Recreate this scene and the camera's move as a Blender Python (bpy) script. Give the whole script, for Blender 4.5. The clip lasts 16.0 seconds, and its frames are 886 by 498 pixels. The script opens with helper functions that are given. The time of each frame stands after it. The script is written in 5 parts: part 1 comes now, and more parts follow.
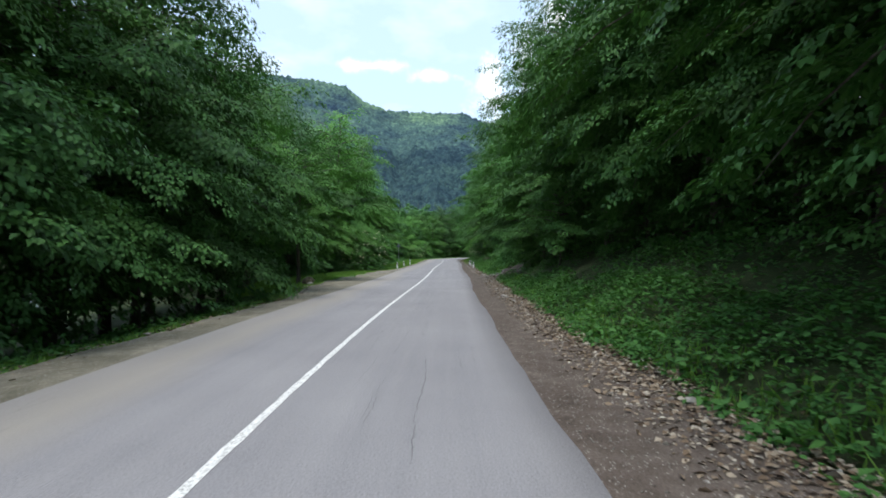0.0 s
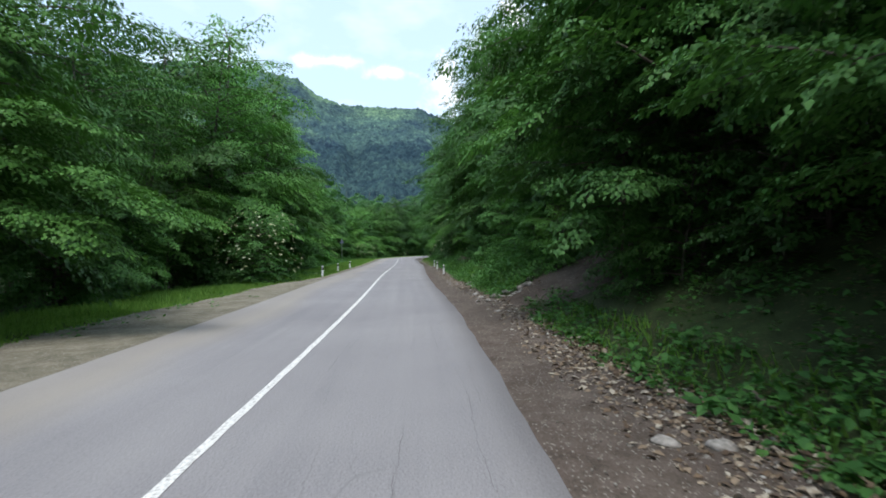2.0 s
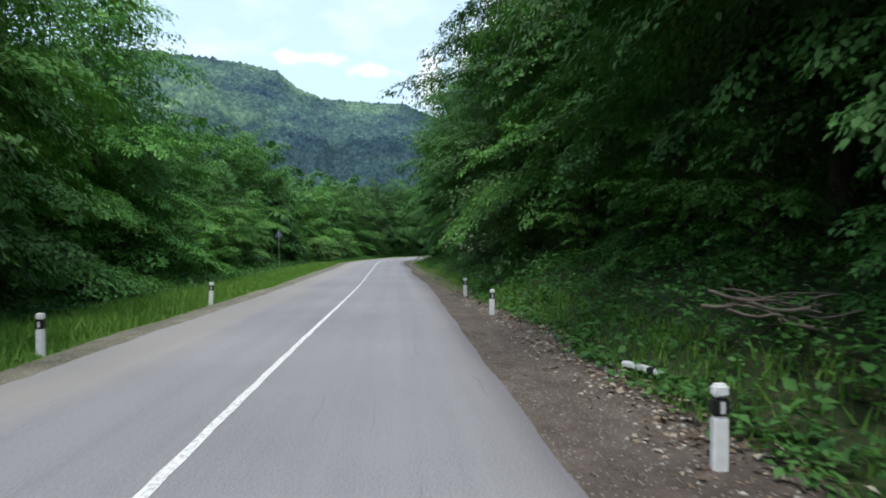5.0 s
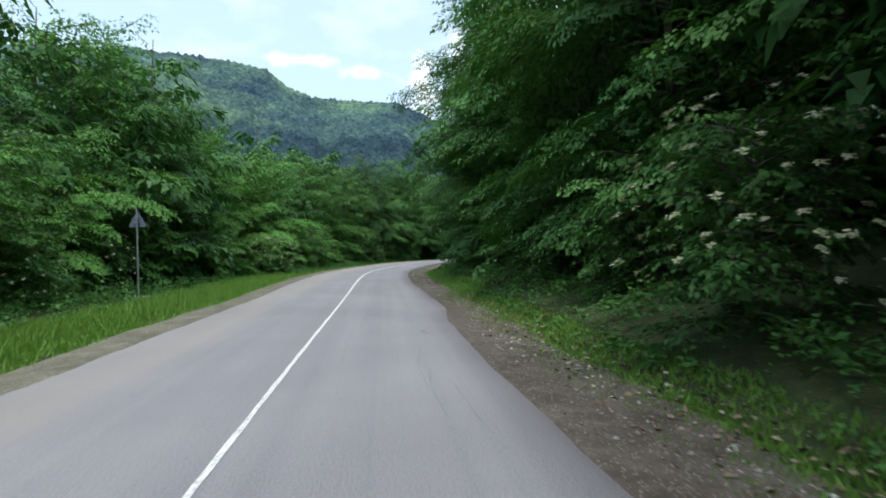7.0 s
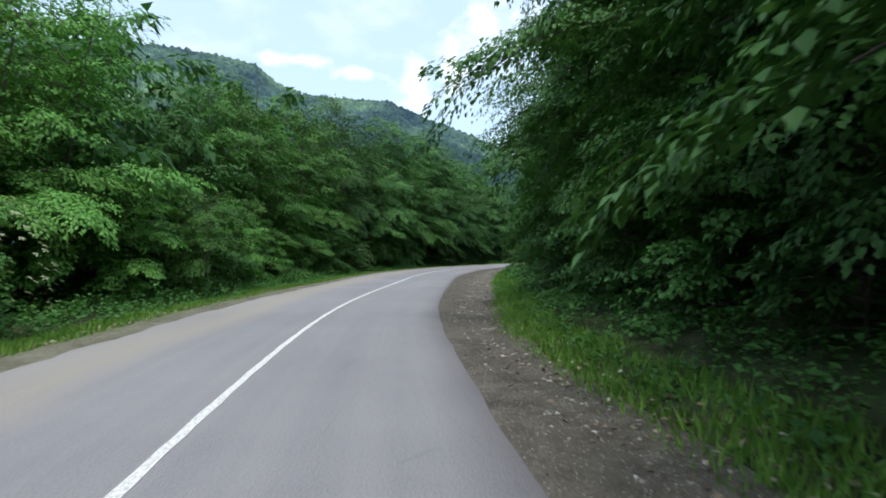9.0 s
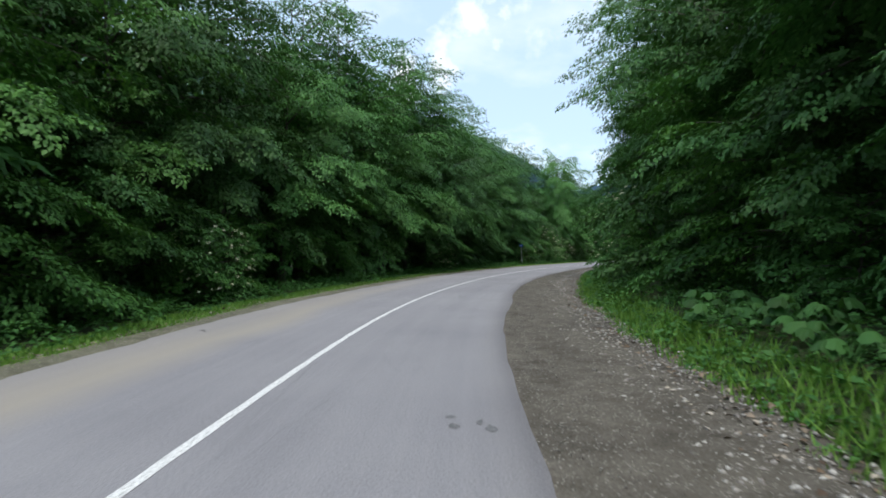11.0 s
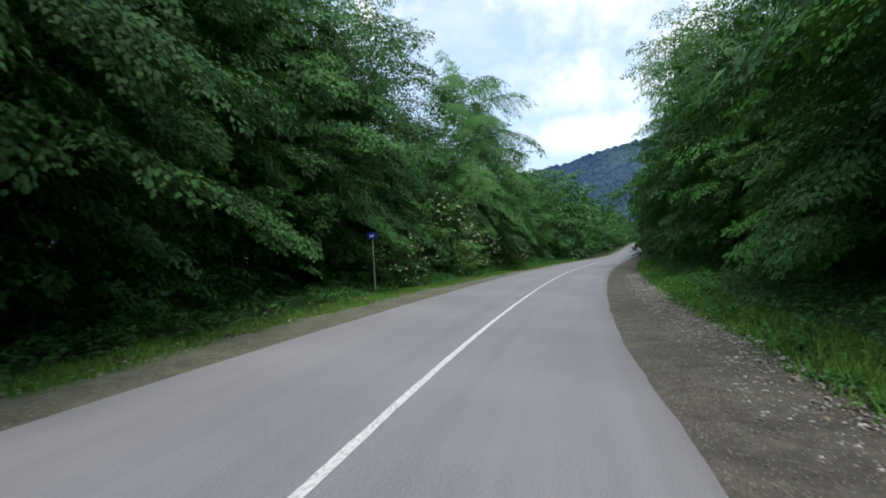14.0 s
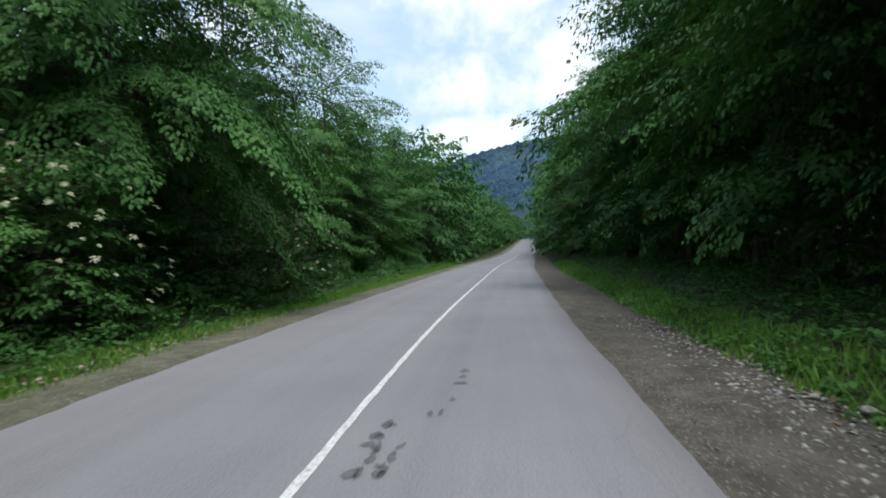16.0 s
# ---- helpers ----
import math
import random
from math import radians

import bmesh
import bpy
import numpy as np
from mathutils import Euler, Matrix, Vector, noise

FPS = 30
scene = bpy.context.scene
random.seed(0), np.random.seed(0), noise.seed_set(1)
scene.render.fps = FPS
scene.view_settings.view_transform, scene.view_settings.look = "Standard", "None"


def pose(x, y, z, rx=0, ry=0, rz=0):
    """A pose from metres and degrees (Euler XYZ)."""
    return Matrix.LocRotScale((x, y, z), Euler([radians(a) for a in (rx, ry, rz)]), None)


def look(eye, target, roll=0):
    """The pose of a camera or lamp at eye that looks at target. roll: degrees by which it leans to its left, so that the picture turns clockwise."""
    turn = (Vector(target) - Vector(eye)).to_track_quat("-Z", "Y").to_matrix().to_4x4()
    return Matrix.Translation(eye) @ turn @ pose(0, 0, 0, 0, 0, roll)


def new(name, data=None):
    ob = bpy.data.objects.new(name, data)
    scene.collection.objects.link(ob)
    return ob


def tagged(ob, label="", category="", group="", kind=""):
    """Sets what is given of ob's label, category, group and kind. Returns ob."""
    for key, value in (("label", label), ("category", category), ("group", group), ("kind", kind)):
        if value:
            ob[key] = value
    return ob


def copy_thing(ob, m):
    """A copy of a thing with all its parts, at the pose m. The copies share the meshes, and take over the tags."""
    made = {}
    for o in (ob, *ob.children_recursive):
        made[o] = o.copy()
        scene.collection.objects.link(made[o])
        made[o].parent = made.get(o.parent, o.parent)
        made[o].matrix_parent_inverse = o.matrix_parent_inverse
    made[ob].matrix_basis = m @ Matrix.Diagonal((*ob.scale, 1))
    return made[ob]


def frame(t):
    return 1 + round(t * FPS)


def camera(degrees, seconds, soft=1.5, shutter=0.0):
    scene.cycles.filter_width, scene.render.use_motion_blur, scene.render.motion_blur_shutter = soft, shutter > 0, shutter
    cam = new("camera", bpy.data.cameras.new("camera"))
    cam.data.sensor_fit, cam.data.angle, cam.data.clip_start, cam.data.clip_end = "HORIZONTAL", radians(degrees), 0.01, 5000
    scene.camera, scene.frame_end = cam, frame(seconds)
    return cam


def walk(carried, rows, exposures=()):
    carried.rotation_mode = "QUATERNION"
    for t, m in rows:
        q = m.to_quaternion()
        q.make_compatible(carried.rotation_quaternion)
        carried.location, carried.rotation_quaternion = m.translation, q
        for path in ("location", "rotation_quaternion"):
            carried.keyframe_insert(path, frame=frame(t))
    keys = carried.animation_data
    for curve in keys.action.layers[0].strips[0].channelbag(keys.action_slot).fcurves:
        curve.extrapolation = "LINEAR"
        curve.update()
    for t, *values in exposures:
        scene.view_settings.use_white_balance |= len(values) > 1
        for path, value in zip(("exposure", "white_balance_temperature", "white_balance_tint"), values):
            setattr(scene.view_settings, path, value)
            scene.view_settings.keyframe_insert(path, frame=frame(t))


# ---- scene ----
cam = camera(78.0, 16.0, soft=1.75, shutter=0.09)
# seconds, x, y, z, yaw (to the left), pitch, roll
ROWS = [
    (0.0, 0.00, 0.00, 1.69, 0.00, 0.31, 0.23),
    (0.5, 0.03, 5.06, 1.68, -2.33, 0.28, 0.15),
    (1.0, -0.01, 10.15, 1.66, -3.53, 0.23, 0.14),
    (1.5, 0.10, 15.20, 1.64, -4.11, 0.10, 0.05),
    (2.0, 0.19, 20.41, 1.64, -4.57, 0.08, -0.06),
    (2.5, 0.24, 25.70, 1.63, -4.93, -0.03, -0.14),
    (3.0, 0.37, 31.03, 1.62, -5.23, -0.13, -0.43),
    (3.5, 0.40, 36.46, 1.62, -5.64, -0.16, -0.32),
    (4.0, 0.42, 41.99, 1.64, -5.93, -0.09, -0.11),
    (6.5, 1.08, 72.73, 1.62, -6.83, 0.03, 0.19),
    (7.0, 1.02, 79.81, 1.65, -7.01, 0.14, -0.16),
    (7.5, 1.07, 86.86, 1.66, -7.33, 0.07, -0.25),
    (8.0, 1.18, 93.93, 1.66, -7.62, 0.26, 0.06),
    (8.5, 1.35, 101.01, 1.65, -7.80, 0.41, 0.43),
    (11.0, 5.42, 135.85, 1.66, -9.15, 0.06, 0.51),
    (11.5, 6.97, 142.70, 1.64, -9.56, 0.06, 0.30),
    (12.0, 8.90, 149.49, 1.62, -10.28, 0.06, 0.45),
    (12.5, 10.98, 156.13, 1.63, -11.06, 0.09, 0.39),
    (13.0, 13.51, 162.49, 1.64, -13.14, 0.21, 0.24),
    (13.5, 16.26, 168.81, 1.65, -16.27, 0.02, 0.14),
    (14.0, 19.37, 175.04, 1.65, -20.06, 0.06, -0.01),
    (14.5, 23.08, 181.13, 1.65, -24.04, 0.00, -0.31),
    (15.0, 27.14, 187.24, 1.65, -27.37, -0.13, -0.65),
    (15.5, 31.48, 193.36, 1.65, -29.69, -0.16, -0.23),
    (16.0, 35.84, 199.49, 1.65, -31.79, -0.20, 0.09),
]
PATH = []
for t, x, y, z, yaw, pitch, roll in ROWS:
    a, b = radians(-yaw), radians(pitch)
    ahead = Vector((math.sin(a) * math.cos(b), math.cos(a) * math.cos(b), math.sin(b)))
    PATH.append((t, look((x, y, z), Vector((x, y, z)) + ahead, roll)))
walk(cam, PATH, exposures=[(0.0, 0.05), (8.5, 0.0), (11.0, -0.13), (13.0, -0.19), (16.0, -0.24)])

# ---- light: a bright sky with thin cloud, the sun behind it ----
SUN_ELEVATION, SUN_AZIMUTH = 70.0, 200.0
world = bpy.data.worlds.new("sky")
scene.world = world
world.use_nodes = True
wn, wl = world.node_tree.nodes, world.node_tree.links
wn.clear()
w_out = wn.new("ShaderNodeOutputWorld")
w_bg = wn.new("ShaderNodeBackground")
w_sky = wn.new("ShaderNodeTexSky")
w_sky.sky_type = "NISHITA"
w_sky.sun_disc = False
w_sky.sun_elevation = radians(SUN_ELEVATION)
w_sky.sun_rotation = radians(SUN_AZIMUTH)
w_sky.air_density, w_sky.dust_density, w_sky.ozone_density = 1.0, 1.6, 1.0
w_geo = wn.new("ShaderNodeTexCoord")
w_sep = wn.new("ShaderNodeSeparateXYZ")
wl.new(w_geo.outputs["Generated"], w_sep.inputs[0])
w_up = wn.new("ShaderNodeMath")
w_up.operation = "ADD"
wl.new(w_sep.outputs["Z"], w_up.inputs[0])
w_up.inputs[1].default_value = 0.22
w_flat = wn.new("ShaderNodeVectorMath")
w_flat.operation = "DIVIDE"
w_all = wn.new("ShaderNodeCombineXYZ")
for k in range(3):
    wl.new(w_up.outputs[0], w_all.inputs[k])
wl.new(w_geo.outputs["Generated"], w_flat.inputs[0])
wl.new(w_all.outputs[0], w_flat.inputs[1])
w_noise = wn.new("ShaderNodeTexNoise")
w_noise.inputs["Scale"].default_value = 2.3
w_noise.inputs["Detail"].default_value = 5.0
w_noise.inputs["Roughness"].default_value = 0.52
w_map = wn.new("ShaderNodeMapping")
w_map.inputs["Location"].default_value = (1.7, 0.4, 0.0)
wl.new(w_flat.outputs[0], w_map.inputs["Vector"])
wl.new(w_map.outputs[0], w_noise.inputs["Vector"])
w_ramp = wn.new("ShaderNodeValToRGB")
w_ramp.color_ramp.elements[0].position = 0.52
w_ramp.color_ramp.elements[1].position = 0.85
wl.new(w_noise.outputs["Fac"], w_ramp.inputs[0])
w_mix = wn.new("ShaderNodeMix")
w_mix.data_type = "RGBA"
w_edges = []
for scale in (23.0, 12.0):
    w_edge = wn.new("ShaderNodeTexNoise")
    w_edge.inputs["Scale"].default_value, w_edge.inputs["Detail"].default_value, w_edge.inputs["Roughness"].default_value = scale, 7.0, 0.58
    wl.new(w_geo.outputs["Generated"], w_edge.inputs["Vector"])
    w_edges.append(w_edge.outputs["Fac"])


def w_math(kind, one, two):
    m = wn.new("ShaderNodeMath")
    m.operation = kind
    for k, v in enumerate((one, two)):
        if isinstance(v, (int, float)):
            m.inputs[k].default_value = v
        else:
            wl.new(v, m.inputs[k])
    return m.outputs[0]


def cumulus(azimuth, elevation, wide, tall, below):
    """A cloud with a ragged edge in that direction, its size in degrees; added to the clouds in below."""
    a, e = radians(azimuth), radians(elevation)
    aside, upward = Vector((math.cos(a), -math.sin(a), 0)), Vector((-math.sin(a) * math.sin(e), -math.cos(a) * math.sin(e), math.cos(e)))
    ahead = Vector((math.sin(a) * math.cos(e), math.cos(a) * math.cos(e), math.sin(e)))
    parts = []
    for axis, size in ((aside, wide), (upward, tall)):
        dot = wn.new("ShaderNodeVectorMath")
        dot.operation = "DOT_PRODUCT"
        wl.new(w_geo.outputs["Generated"], dot.inputs[0])
        dot.inputs[1].default_value = axis / math.tan(radians(size))
        parts.append(w_math("POWER", w_math("ABSOLUTE", dot.outputs["Value"], 0), 2))
    front = wn.new("ShaderNodeVectorMath")
    front.operation = "DOT_PRODUCT"
    wl.new(w_geo.outputs["Generated"], front.inputs[0])
    front.inputs[1].default_value = ahead
    r = w_math("ADD", w_math("POWER", w_math("ADD", parts[0], parts[1]), 0.5), w_math("MULTIPLY", w_math("SUBTRACT", 0.5, w_edges[int(wide > 3)]), 4.5))
    r = w_math("ADD", r, w_math("MULTIPLY", w_math("LESS_THAN", front.outputs["Value"], 0.3), 9.0))
    soft = wn.new("ShaderNodeMapRange")
    soft.interpolation_type = "SMOOTHSTEP"
    soft.inputs["From Min"].default_value, soft.inputs["From Max"].default_value = 1.75, -0.1
    wl.new(r, soft.inputs["Value"])
    return w_math("MAXIMUM", below, soft.outputs[0])


w_cover = w_math("MULTIPLY", w_ramp.outputs[0], 0.8)
for azimuth, elevation, wide, tall in ((-7.4, 18.6, 1.9, 0.45), (-0.9, 17.9, 1.9, 0.45), (5.0, 16.2, 1.5, 2.2), (12.6, 22.6, 2.0, 1.6), (8.4, 18.6, 1.3, 2.0), (38.0, 27.0, 11.0, 4.0), (33.2, 16.3, 5.0, 2.0), (44.0, 19.0, 4.0, 5.0), (36.0, 11.5, 5.0, 1.6), (-16.0, 31.0, 6.0, 2.0)):
    w_cover = cumulus(azimuth, elevation, wide, tall, w_cover)
wl.new(w_cover, w_mix.inputs["Factor"])
w_mix.inputs["B"].default_value = (7.9, 8.3, 8.6, 1)
w_veil = wn.new("ShaderNodeMix")
w_veil.data_type = "RGBA"
w_veil.inputs["Factor"].default_value = 0.5
wl.new(w_sky.outputs[0], w_veil.inputs["A"])
w_veil.inputs["B"].default_value = (6.8, 8.9, 10.6, 1)
wl.new(w_veil.outputs["Result"], w_mix.inputs["A"])
wl.new(w_mix.outputs["Result"], w_bg.inputs["Color"])
w_bg.inputs["Strength"].default_value = 0.168
wl.new(w_bg.outputs[0], w_out.inputs[0])

sun = new("sun", bpy.data.lights.new("sun", "SUN"))
sun.data.energy, sun.data.angle, sun.data.color = 3.0, radians(26), (1.0, 0.97, 0.92)
a, b = radians(SUN_AZIMUTH), radians(SUN_ELEVATION)
sun.matrix_world = look((0, 0, 60), Vector((0, 0, 60)) - Vector((math.sin(a) * math.cos(b), math.cos(a) * math.cos(b), math.sin(b))))


# ---- materials ----
def material(name):
    m = bpy.data.materials.new(name)
    m.use_nodes = True
    return m, m.node_tree.nodes, m.node_tree.links, m.node_tree.nodes["Principled BSDF"]


def tex_noise(n, l, scale, detail=4.0, rough=0.55, vector=None, stretch=None):
    t = n.new("ShaderNodeTexNoise")
    t.inputs["Scale"].default_value, t.inputs["Detail"].default_value, t.inputs["Roughness"].default_value = scale, detail, rough
    if vector is None:
        vector = n.new("ShaderNodeTexCoord").outputs["Object"]
    if stretch:
        mp = n.new("ShaderNodeMapping")
        mp.inputs["Scale"].default_value = stretch
        l.new(vector, mp.inputs["Vector"])
        vector = mp.outputs[0]
    l.new(vector, t.inputs["Vector"])
    return t


def ramp(n, l, source, stops):
    r = n.new("ShaderNodeValToRGB")
    e = r.color_ramp.elements
    while len(e) < len(stops):
        e.new(0.5)
    for k, (p, c) in enumerate(stops):
        e[k].position, e[k].color = p, (*c, 1) if len(c) == 3 else c
    l.new(source, r.inputs[0])
    return r.outputs[0]


def blend(n, l, factor, one, two, mode="MIX"):
    m = n.new("ShaderNodeMix")
    m.data_type, m.blend_type = "RGBA", mode
    for key, v in (("Factor", factor), ("A", one), ("B", two)):
        if isinstance(v, (int, float)):
            m.inputs[key].default_value = v
        elif isinstance(v, tuple):
            m.inputs[key].default_value = (*v, 1)
        else:
            l.new(v, m.inputs[key])
    return m.outputs["Result"]


def bump(n, l, shader, height, strength, distance=0.02):
    b = n.new("ShaderNodeBump")
    b.inputs["Strength"].default_value, b.inputs["Distance"].default_value = strength, distance
    l.new(height, b.inputs["Height"])
    l.new(b.outputs[0], shader.inputs["Normal"])


def leaf_material(name, dark, light, translucent=0.22, rough=0.5, per_object=0.7):
    """Foliage: every leaf and every plant of its own green, light passing through."""
    m, n, l, p = material(name)
    geo, info = n.new("ShaderNodeNewGeometry"), n.new("ShaderNodeObjectInfo")
    c = ramp(n, l, geo.outputs["Random Per Island"], [(0.0, dark), (1.0, light)])
    shift = n.new("ShaderNodeHueSaturation")
    v = n.new("ShaderNodeMapRange")
    v.inputs["To Min"].default_value, v.inputs["To Max"].default_value = 1.0 - per_object * 0.5, 1.0 + per_object * 0.5
    l.new(info.outputs["Random"], v.inputs["Value"])
    l.new(v.outputs[0], shift.inputs["Value"])
    h = n.new("ShaderNodeMapRange")
    h.inputs["To Min"].default_value, h.inputs["To Max"].default_value = 0.487, 0.518
    big = tex_noise(n, l, 0.6, 2.0)
    half = n.new("ShaderNodeMath")
    half.operation = "MULTIPLY_ADD"
    half.inputs[1].default_value = 0.5
    l.new(big.outputs["Fac"], half.inputs[0])
    twice = n.new("ShaderNodeMath")
    twice.operation = "PINGPONG"
    l.new(info.outputs["Random"], twice.inputs[0])
    twice.inputs[1].default_value = 0.37
    l.new(twice.outputs[0], half.inputs[2])
    l.new(half.outputs[0], h.inputs["Value"])
    l.new(h.outputs[0], shift.inputs["Hue"])
    l.new(c, shift.inputs["Color"])
    l.new(shift.outputs[0], p.inputs["Base Color"])
    p.inputs["Roughness"].default_value = rough
    p.inputs["Specular IOR Level"].default_value = 0.18
    tr = n.new("ShaderNodeBsdfTranslucent")
    l.new(blend(n, l, 1.0, shift.outputs[0], (1.0, 1.05, 0.55), "MULTIPLY"), tr.inputs["Color"])
    mix = n.new("ShaderNodeMixShader")
    mix.inputs[0].default_value = translucent
    l.new(p.outputs[0], mix.inputs[1])
    l.new(tr.outputs[0], mix.inputs[2])
    l.new(mix.outputs[0], n["Material Output"].inputs["Surface"])
    return m


def plain(name, color, rough=0.6, metal=0.0, vary=0.15, scale=8.0, relief=0.0):
    m, n, l, p = material(name)
    t = tex_noise(n, l, scale, 5.0)
    low, high = (tuple(min(1, c * k) for c in color) for k in (1 - vary, 1 + vary))
    l.new(ramp(n, l, t.outputs["Fac"], [(0.3, low), (0.7, high)]), p.inputs["Base Color"])
    p.inputs["Roughness"].default_value, p.inputs["Metallic"].default_value = rough, metal
    if relief:
        bump(n, l, p, t.outputs["Fac"], relief)
    return m


def asphalt_material():
    m, n, l, p = material("asphalt")
    uv = n.new("ShaderNodeUVMap").outputs[0]  # u: metres across, v: metres along
    patch = tex_noise(n, l, 0.25, 4.0, 0.55, uv)
    streak = tex_noise(n, l, 1.0, 5.0, 0.6, uv, (2.2, 0.035, 1))
    grain = tex_noise(n, l, 55.0, 3.0, 0.7, uv)
    base = ramp(n, l, patch.outputs["Fac"], [(0.3, (0.224, 0.219, 0.236)), (0.7, (0.279, 0.273, 0.288))])
    base = blend(n, l, 0.5, base, ramp(n, l, streak.outputs["Fac"], [(0.3, (0.78, 0.78, 0.8)), (0.7, (1.12, 1.11, 1.1))]), "MULTIPLY")
    base = blend(n, l, 0.75, base, ramp(n, l, grain.outputs["Fac"], [(0.32, (0.6, 0.6, 0.6)), (0.68, (1.35, 1.35, 1.35))]), "MULTIPLY")
    # pale dust in the left lane
    sep = n.new("ShaderNodeSeparateXYZ")
    l.new(uv, sep.inputs[0])
    wob = tex_noise(n, l, 0.16, 3.0, 0.5, uv)
    add = n.new("ShaderNodeMath")
    add.operation = "MULTIPLY_ADD"
    l.new(wob.outputs["Fac"], add.inputs[0])
    add.inputs[1].default_value = 1.6
    l.new(sep.outputs[0], add.inputs[2])
    rng = n.new("ShaderNodeMapRange")
    rng.inputs["From Min"].default_value, rng.inputs["From Max"].default_value = -2.4, 1.0
    l.new(add.outputs[0], rng.inputs["Value"])
    dusty = ramp(n, l, rng.outputs[0], [(0.0, (0.3, 0.3, 0.3)), (0.28, (0.75, 0.75, 0.75)), (0.5, (0.0, 0.0, 0.0)), (1.0, (0, 0, 0))])
    along = n.new("ShaderNodeMapRange")
    along.inputs["From Min"].default_value, along.inputs["From Max"].default_value = 0.0, 300.0
    l.new(sep.outputs[1], along.inputs["Value"])
    strong = ramp(n, l, along.outputs[0], [(0.0, (0.75, 0.75, 0.75)), (0.3, (0.6, 0.6, 0.6)), (0.43, (1, 1, 1)), (0.5, (1, 1, 1)), (0.56, (0.12, 0.12, 0.12))])
    base = blend(n, l, blend(n, l, 1.0, dusty, strong, "MULTIPLY"), base, (0.325, 0.292, 0.245))
    # fine long cracks in the right lane
    warp = tex_noise(n, l, 1.2, 3.0, 0.6, uv)
    offs = n.new("ShaderNodeVectorMath")
    offs.operation = "MULTIPLY_ADD"
    l.new(warp.outputs["Color"], offs.inputs[0])
    offs.inputs[1].default_value = (0.28, 0.5, 0)
    l.new(uv, offs.inputs[2])
    mp = n.new("ShaderNodeMapping")
    mp.inputs["Scale"].default_value = (1.9, 0.22, 1)
    l.new(offs.outputs[0], mp.inputs["Vector"])
    vor = n.new("ShaderNodeTexVoronoi")
    vor.feature = "DISTANCE_TO_EDGE"
    vor.inputs["Scale"].default_value = 1.0
    l.new(mp.outputs[0], vor.inputs["Vector"])
    thin = ramp(n, l, vor.outputs["Distance"], [(0.0, (1, 1, 1)), (0.009, (0, 0, 0))])
    where = tex_noise(n, l, 0.3, 2.0, 0.5, uv, (1.0, 0.4, 1))
    some = ramp(n, l, where.outputs["Fac"], [(0.5, (0, 0, 0)), (0.62, (0.2, 0.2, 0.2))])
    base = blend(n, l, blend(n, l, 1.0, thin, some, "MULTIPLY"), base, (0.06, 0.06, 0.065))
    l.new(base, p.inputs["Base Color"])
    p.inputs["Roughness"].default_value = 0.88
    p.inputs["Specular IOR Level"].default_value = 0.3
    bump(n, l, p, grain.outputs["Fac"], 0.35, 0.006)
    return m


def soil_material(name, low, high, scale=1.2, chips=(0.30, 0.28, 0.26), amount=0.58, chip_scale=26.0, later=None):
    """Earth with stony chips in it; later: a second pair of colours that takes over farther along the road."""
    m, n, l, p = material(name)
    big, fine = tex_noise(n, l, scale, 5.0, 0.6), tex_noise(n, l, 38.0, 4.0, 0.65)
    base = ramp(n, l, big.outputs["Fac"], [(0.3, low), (0.7, high)])
    if later:
        second = ramp(n, l, big.outputs["Fac"], [(0.3, later[0]), (0.7, later[1])])
        sep = n.new("ShaderNodeSeparateXYZ")
        l.new(n.new("ShaderNodeUVMap").outputs[0], sep.inputs[0])
        rng = n.new("ShaderNodeMapRange")
        rng.inputs["From Min"].default_value, rng.inputs["From Max"].default_value = 60.0, 110.0
        l.new(sep.outputs[1], rng.inputs["Value"])
        base = blend(n, l, rng.outputs[0], base, second)
    base = blend(n, l, 0.8, base, ramp(n, l, fine.outputs["Fac"], [(0.3, (0.5, 0.5, 0.5)), (0.7, (1.4, 1.4, 1.4))]), "MULTIPLY")
    patch = tex_noise(n, l, 3.5, 4.0, 0.6)
    base = blend(n, l, 0.7, base, ramp(n, l, patch.outputs["Fac"], [(0.35, (0.7, 0.7, 0.68)), (0.65, (1.2, 1.2, 1.22))]), "MULTIPLY")
    vor = n.new("ShaderNodeTexVoronoi")
    vor.inputs["Scale"].default_value = chip_scale
    l.new(n.new("ShaderNodeTexCoord").outputs["Object"], vor.inputs["Vector"])
    sep = n.new("ShaderNodeSeparateColor")
    l.new(vor.outputs["Color"], sep.inputs[0])
    pick = ramp(n, l, sep.outputs[0], [(amount, (0, 0, 0)), (amount + 0.08, (1, 1, 1))])
    near = ramp(n, l, vor.outputs["Distance"], [(0.25, (1, 1, 1)), (0.42, (0, 0, 0))])
    base = blend(n, l, blend(n, l, 1.0, pick, near, "MULTIPLY"), base, chips)
    l.new(base, p.inputs["Base Color"])
    p.inputs["Roughness"].default_value = 0.95
    p.inputs["Specular IOR Level"].default_value = 0.2
    bump(n, l, p, fine.outputs["Fac"], 0.7, 0.03)
    return m


def pieces_material(name, colours, rough=0.85):
    """Loose pieces, each of its own colour."""
    m, n, l, p = material(name)
    geo = n.new("ShaderNodeNewGeometry")
    c = ramp(n, l, geo.outputs["Random Per Island"], [(k / (len(colours) - 1), c) for k, c in enumerate(colours)])
    t = tex_noise(n, l, 30.0, 3.0)
    l.new(blend(n, l, 0.6, c, ramp(n, l, t.outputs["Fac"], [(0.3, (0.7, 0.7, 0.7)), (0.7, (1.25, 1.25, 1.25))]), "MULTIPLY"), p.inputs["Base Color"])
    p.inputs["Roughness"].default_value = rough
    return m


